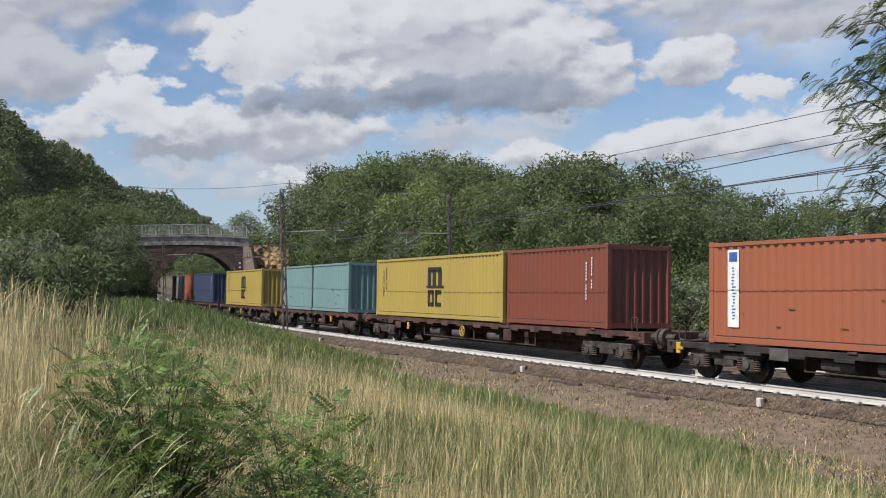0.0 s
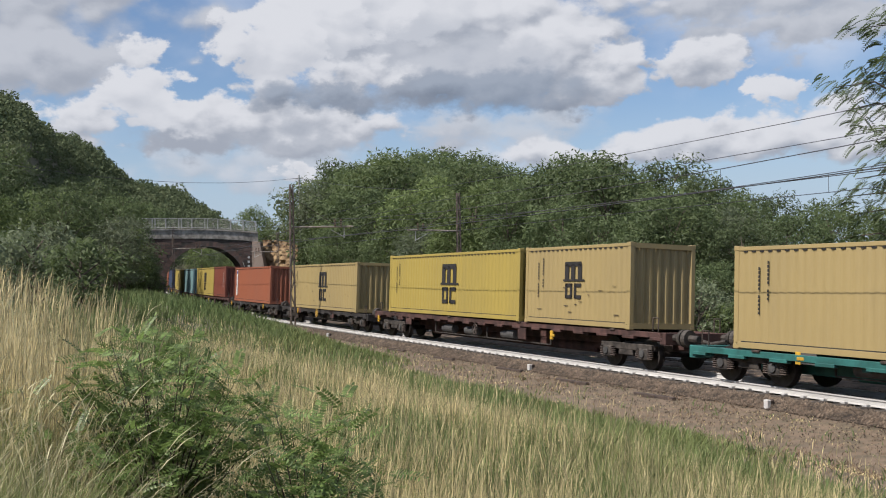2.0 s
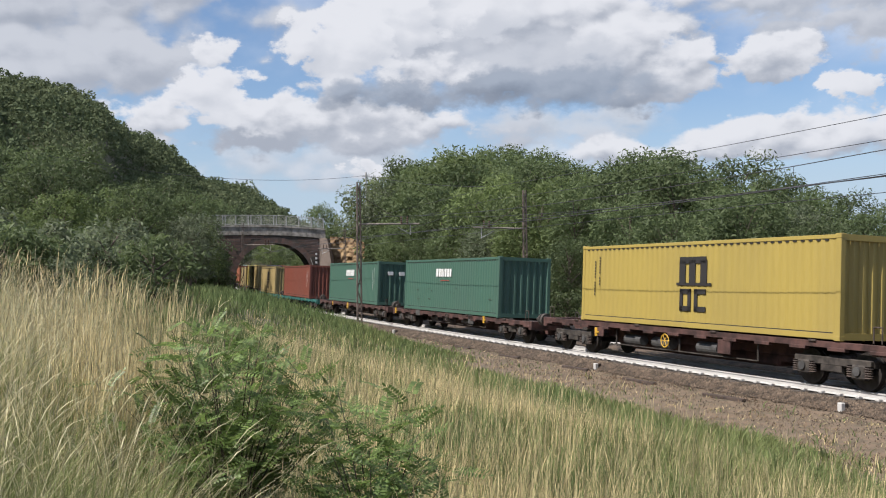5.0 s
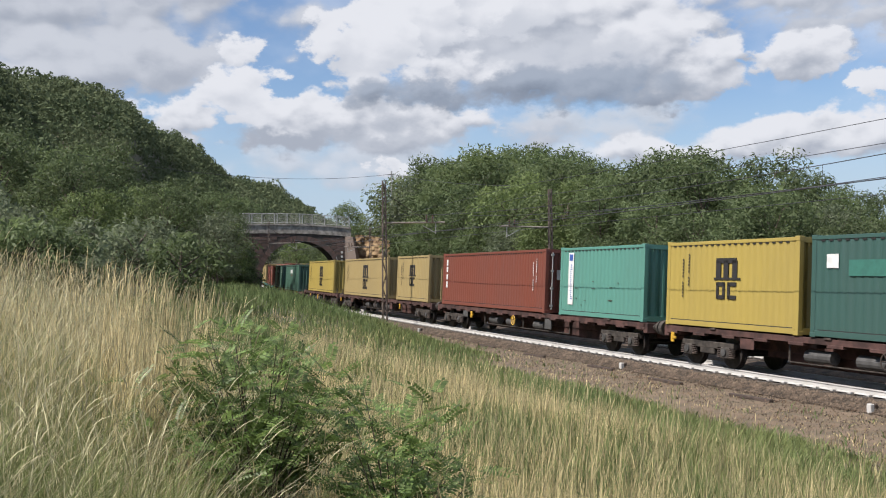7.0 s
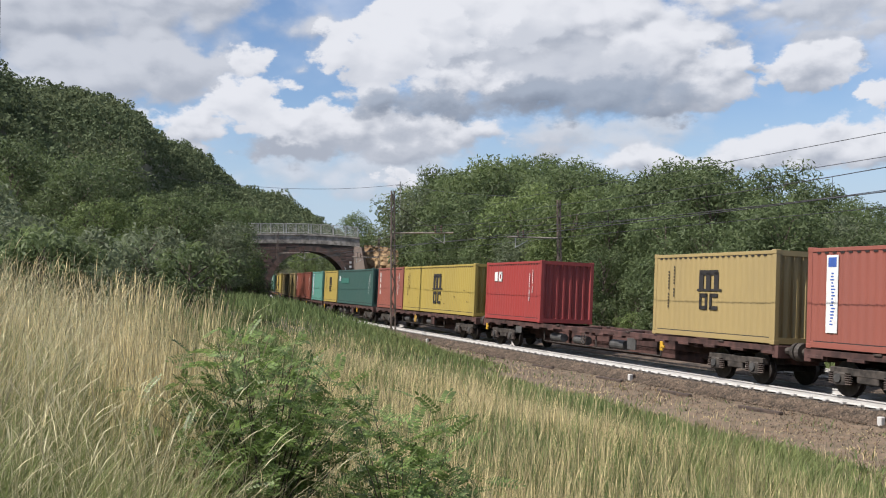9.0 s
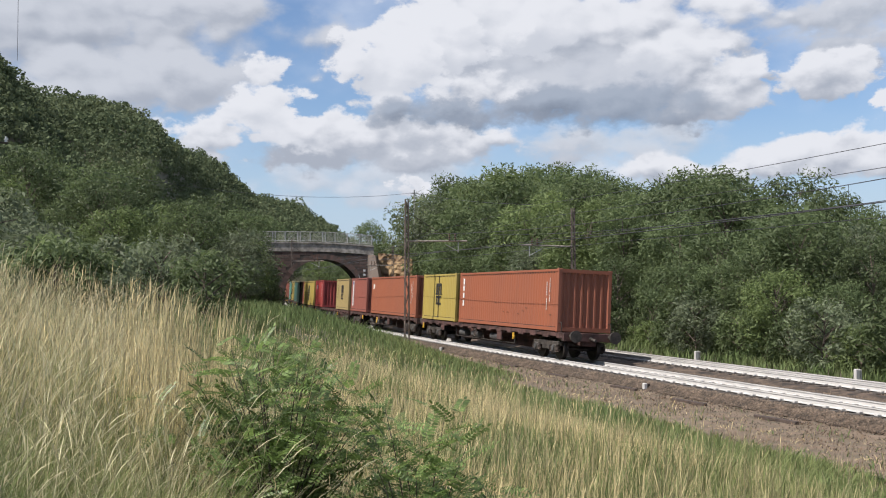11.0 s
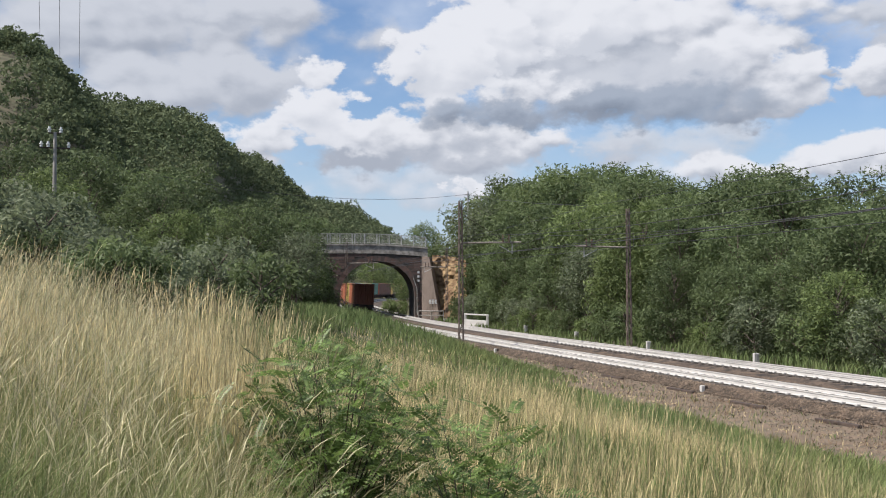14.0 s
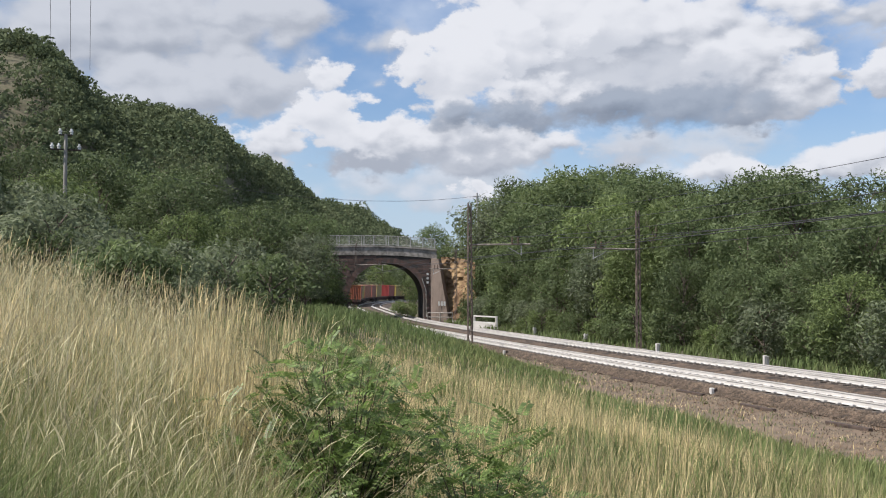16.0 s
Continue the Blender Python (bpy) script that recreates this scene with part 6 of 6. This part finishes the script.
def loose_stones():
    """Ballast stones on the shoulders and between the tracks."""
    rng = np.random.default_rng(29)
    oct_v = np.array([(1, 0, 0), (-1, 0, 0), (0, 1, 0), (0, -1, 0), (0, 0, 1), (0, 0, -1)], float)
    oct_f = np.array([(0, 2, 4), (2, 1, 4), (1, 3, 4), (3, 0, 4), (2, 0, 5), (1, 2, 5), (3, 1, 5), (0, 3, 5)])
    n = 78000
    s = -18 + 110 * rng.random(n) ** 1.6
    u = rng.random(n)
    l = np.where(u < 0.5, np.where(u < 0.28, 0.88 + 1.0 * rng.random(n), 1.2 + 3.4 * rng.random(n) ** 2.6), -3.3 + 2.5 * rng.random(n))
    up = np.interp(l, [-3.3, -2.05, -1.3, 0.9, 1.38, 1.8, 4.4], [-0.13, -0.19, -0.20, -0.205, -0.19, -0.37, -0.40])
    x = np.interp(s, LINE[:, 0], LINE[:, 1])
    y = np.interp(s, LINE[:, 0], LINE[:, 2])
    a = np.interp(s, LINE[:, 0], LINE[:, 3])
    c = np.column_stack([x - np.cos(a) * l, y - np.sin(a) * l, up + 0.02 * l])
    r = (0.02 + 0.03 * rng.random(n)) * np.interp(l, [1.5, 2.3], [1.0, 0.45])
    v = c[:, None, :] + oct_v[None] * r[:, None, None] * (0.6 + 0.8 * rng.random((n, 6, 1)))
    loops = (np.arange(n)[:, None, None] * 6 + oct_f[None]).reshape(-1)
    thing("ballast_stones", "loose grey-brown crushed stones along the tracks", "stones", kind="stuff", data=tri_mesh("ballast_stones", v.reshape(-1, 3), loops, 3, M["stone"]))


def dirt_strip():
    """Uneven dry earth between the ballast and the grass."""
    ss, ll = np.arange(-32, 60, 0.35), np.arange(1.4, 9.8, 0.22)
    S, L = np.meshgrid(ss, ll, indexing="ij")
    X = np.interp(S, LINE[:, 0], LINE[:, 1]) - np.cos(np.interp(S, LINE[:, 0], LINE[:, 3])) * L
    Y = np.interp(S, LINE[:, 0], LINE[:, 2]) - np.sin(np.interp(S, LINE[:, 0], LINE[:, 3])) * L
    Z = ground_z(X, Y)
    bump = np.array([noise.fractal(Vector((x * 1.3, y * 1.3, 0)), 0.9, 2.1, 4) for x, y in zip(X.ravel(), Y.ravel())]).reshape(X.shape)
    Z = Z + 0.035 + 0.05 * bump - 0.25 * ease(L - grass_edge(S), 0.8, 2.2) - 0.15 * ease(1.85 - L, 0, 0.4)
    n, m = S.shape
    i, j = np.meshgrid(np.arange(n - 1), np.arange(m - 1), indexing="ij")
    loops = np.stack([i * m + j, i * m + j + 1, (i + 1) * m + j + 1, (i + 1) * m + j], -1).reshape(-1)
    me = tri_mesh("dirt_path", np.column_stack([X.ravel(), Y.ravel(), Z.ravel()]), loops[::-1].copy(), 4, M["dirt"])
    me.polygons.foreach_set("use_smooth", [True] * len(me.polygons))
    thing("dirt_path", "dry brown dirt strip between the ballast and the grass", "path", kind="structure", data=me)


def compound_leaf(rng, length):
    """A feather-shaped leaf: a stalk with pairs of oval leaflets, along +y."""
    v, f = [], []
    pairs = 8
    for i in range(pairs + 1):
        y = length * (0.18 + 0.8 * i / pairs)
        droop = -0.25 * length * (y / length) ** 2
        for s in ((-1, 1) if i < pairs else (0,)):
            ll, ww = 0.185 * length, 0.036 * length
            d = Vector((s * 0.95, 0.32 if s else 1.0, -0.1)).normalized()
            w = Vector((-d.y, d.x, 0)).normalized()
            p = Vector((0, y, droop))
            k = len(v)
            v += [p, p + d * ll * 0.3 + w * ww, p + d * ll * 0.75 + w * ww * 0.85, p + d * ll, p + d * ll * 0.75 - w * ww * 0.85, p + d * ll * 0.3 - w * ww]
            f.append((k, k + 1, k + 2, k + 3, k + 4, k + 5))
    k = len(v)
    v += [Vector((-0.004, 0, 0)), Vector((0.004, 0, 0)), Vector((0.002, length * 0.95, -0.24 * length)), Vector((-0.002, length * 0.95, -0.24 * length))]
    f.append((k, k + 1, k + 2, k + 3))
    return v, f


def build_bush(x, y, height, spread, stems, leaves, size, seed, label):
    """A young robinia: arching stems set with feather-shaped leaves."""
    rng = random.Random(seed)
    b = thing("robinia_bush", label, "bush", "robinia bushes", at=pose(x, y, float(ground_z(x, y)) - 0.05))
    lv, lf = compound_leaf(rng, 1.0)
    allv, allf = [], []
    for i in range(stems):
        a = 2 * math.pi * (i * 0.382 + rng.uniform(-0.08, 0.08))
        out = spread * (0.25 + 0.75 * ((i + 0.5) / stems) ** 0.6)
        hh = height * (1.03 - 0.42 * (out / spread) ** 2) * rng.uniform(0.82, 1.06)
        p = [Vector((math.cos(a) * out * f ** 1.3, math.sin(a) * out * f ** 1.3, hh * (1.25 * f - 0.25 * f * f))) for f in (0, 0.25, 0.5, 0.75, 1.0)]
        bm = bmesh.new()
        for k in range(4):
            rod(bm, p[k], p[k + 1], 0.007 * (1 - k * 0.2), 0.007 * (0.8 - k * 0.2), n=5)
        part("stem", bm, M["bark"], b)
        for j in range(leaves):
            f = 0.30 + 0.72 * (j + rng.random()) / leaves
            k = min(3, int(f * 4))
            q = p[k].lerp(p[k + 1], min(1.0, f * 4 - k))
            twig = Vector((rng.gauss(0, 1), rng.gauss(0, 1), rng.gauss(0, 0.6))) * 0.13 * spread
            m = Matrix.Translation(q + twig) @ Euler((rng.uniform(-0.3, 1.05), rng.uniform(-0.7, 0.7), rng.uniform(0, 6.28))).to_matrix().to_4x4() @ Matrix.Scale(size * rng.uniform(0.55, 1.15), 4)
            o = len(allv)
            allv += [m @ w for w in lv]
            allf += [tuple(o + t for t in ff) for ff in lf]
    part("foliage", raw("foliage", allv, allf, M["leaf_bush"]), None, b, "feather-shaped green leaves")
    return b


plant_woods()
far_woods()
dirt_strip()
loose_stones()
meadow()
build_bush(-0.55, 5.4, 1.44, 0.60, 38, 34, 0.165, 3, "leafy young robinia bush standing in the dry grass")
build_bush(0.20, 5.1, 1.20, 0.42, 16, 32, 0.185, 5, "low young robinia shoots beside the larger bush")


# ---- what moves: the train runs along the line ----
def travelled(t):
    return 28.5 * t - 0.025 * t * t


def motions():
    for ob, u, length, up in TRAIN:
        rows = []
        for k in range(33):
            t = 0.5 * k
            s = u + travelled(t)
            a, b = beside(s, 0, up, CANT), beside(s - length, 0, up, CANT)
            turn = math.degrees(math.atan2(-(a.x - b.x), a.y - b.y))
            climb = math.degrees(math.atan2(a.z - b.z, length))
            m = Matrix.Translation(a) @ pose(0, 0, 0, 0, 0, turn) @ pose(0, 0, 0, climb, 0, 0) @ Matrix.Rotation(CANT, 4, "Y")
            rows.append((t, m))
        walk(ob, rows)


motions()
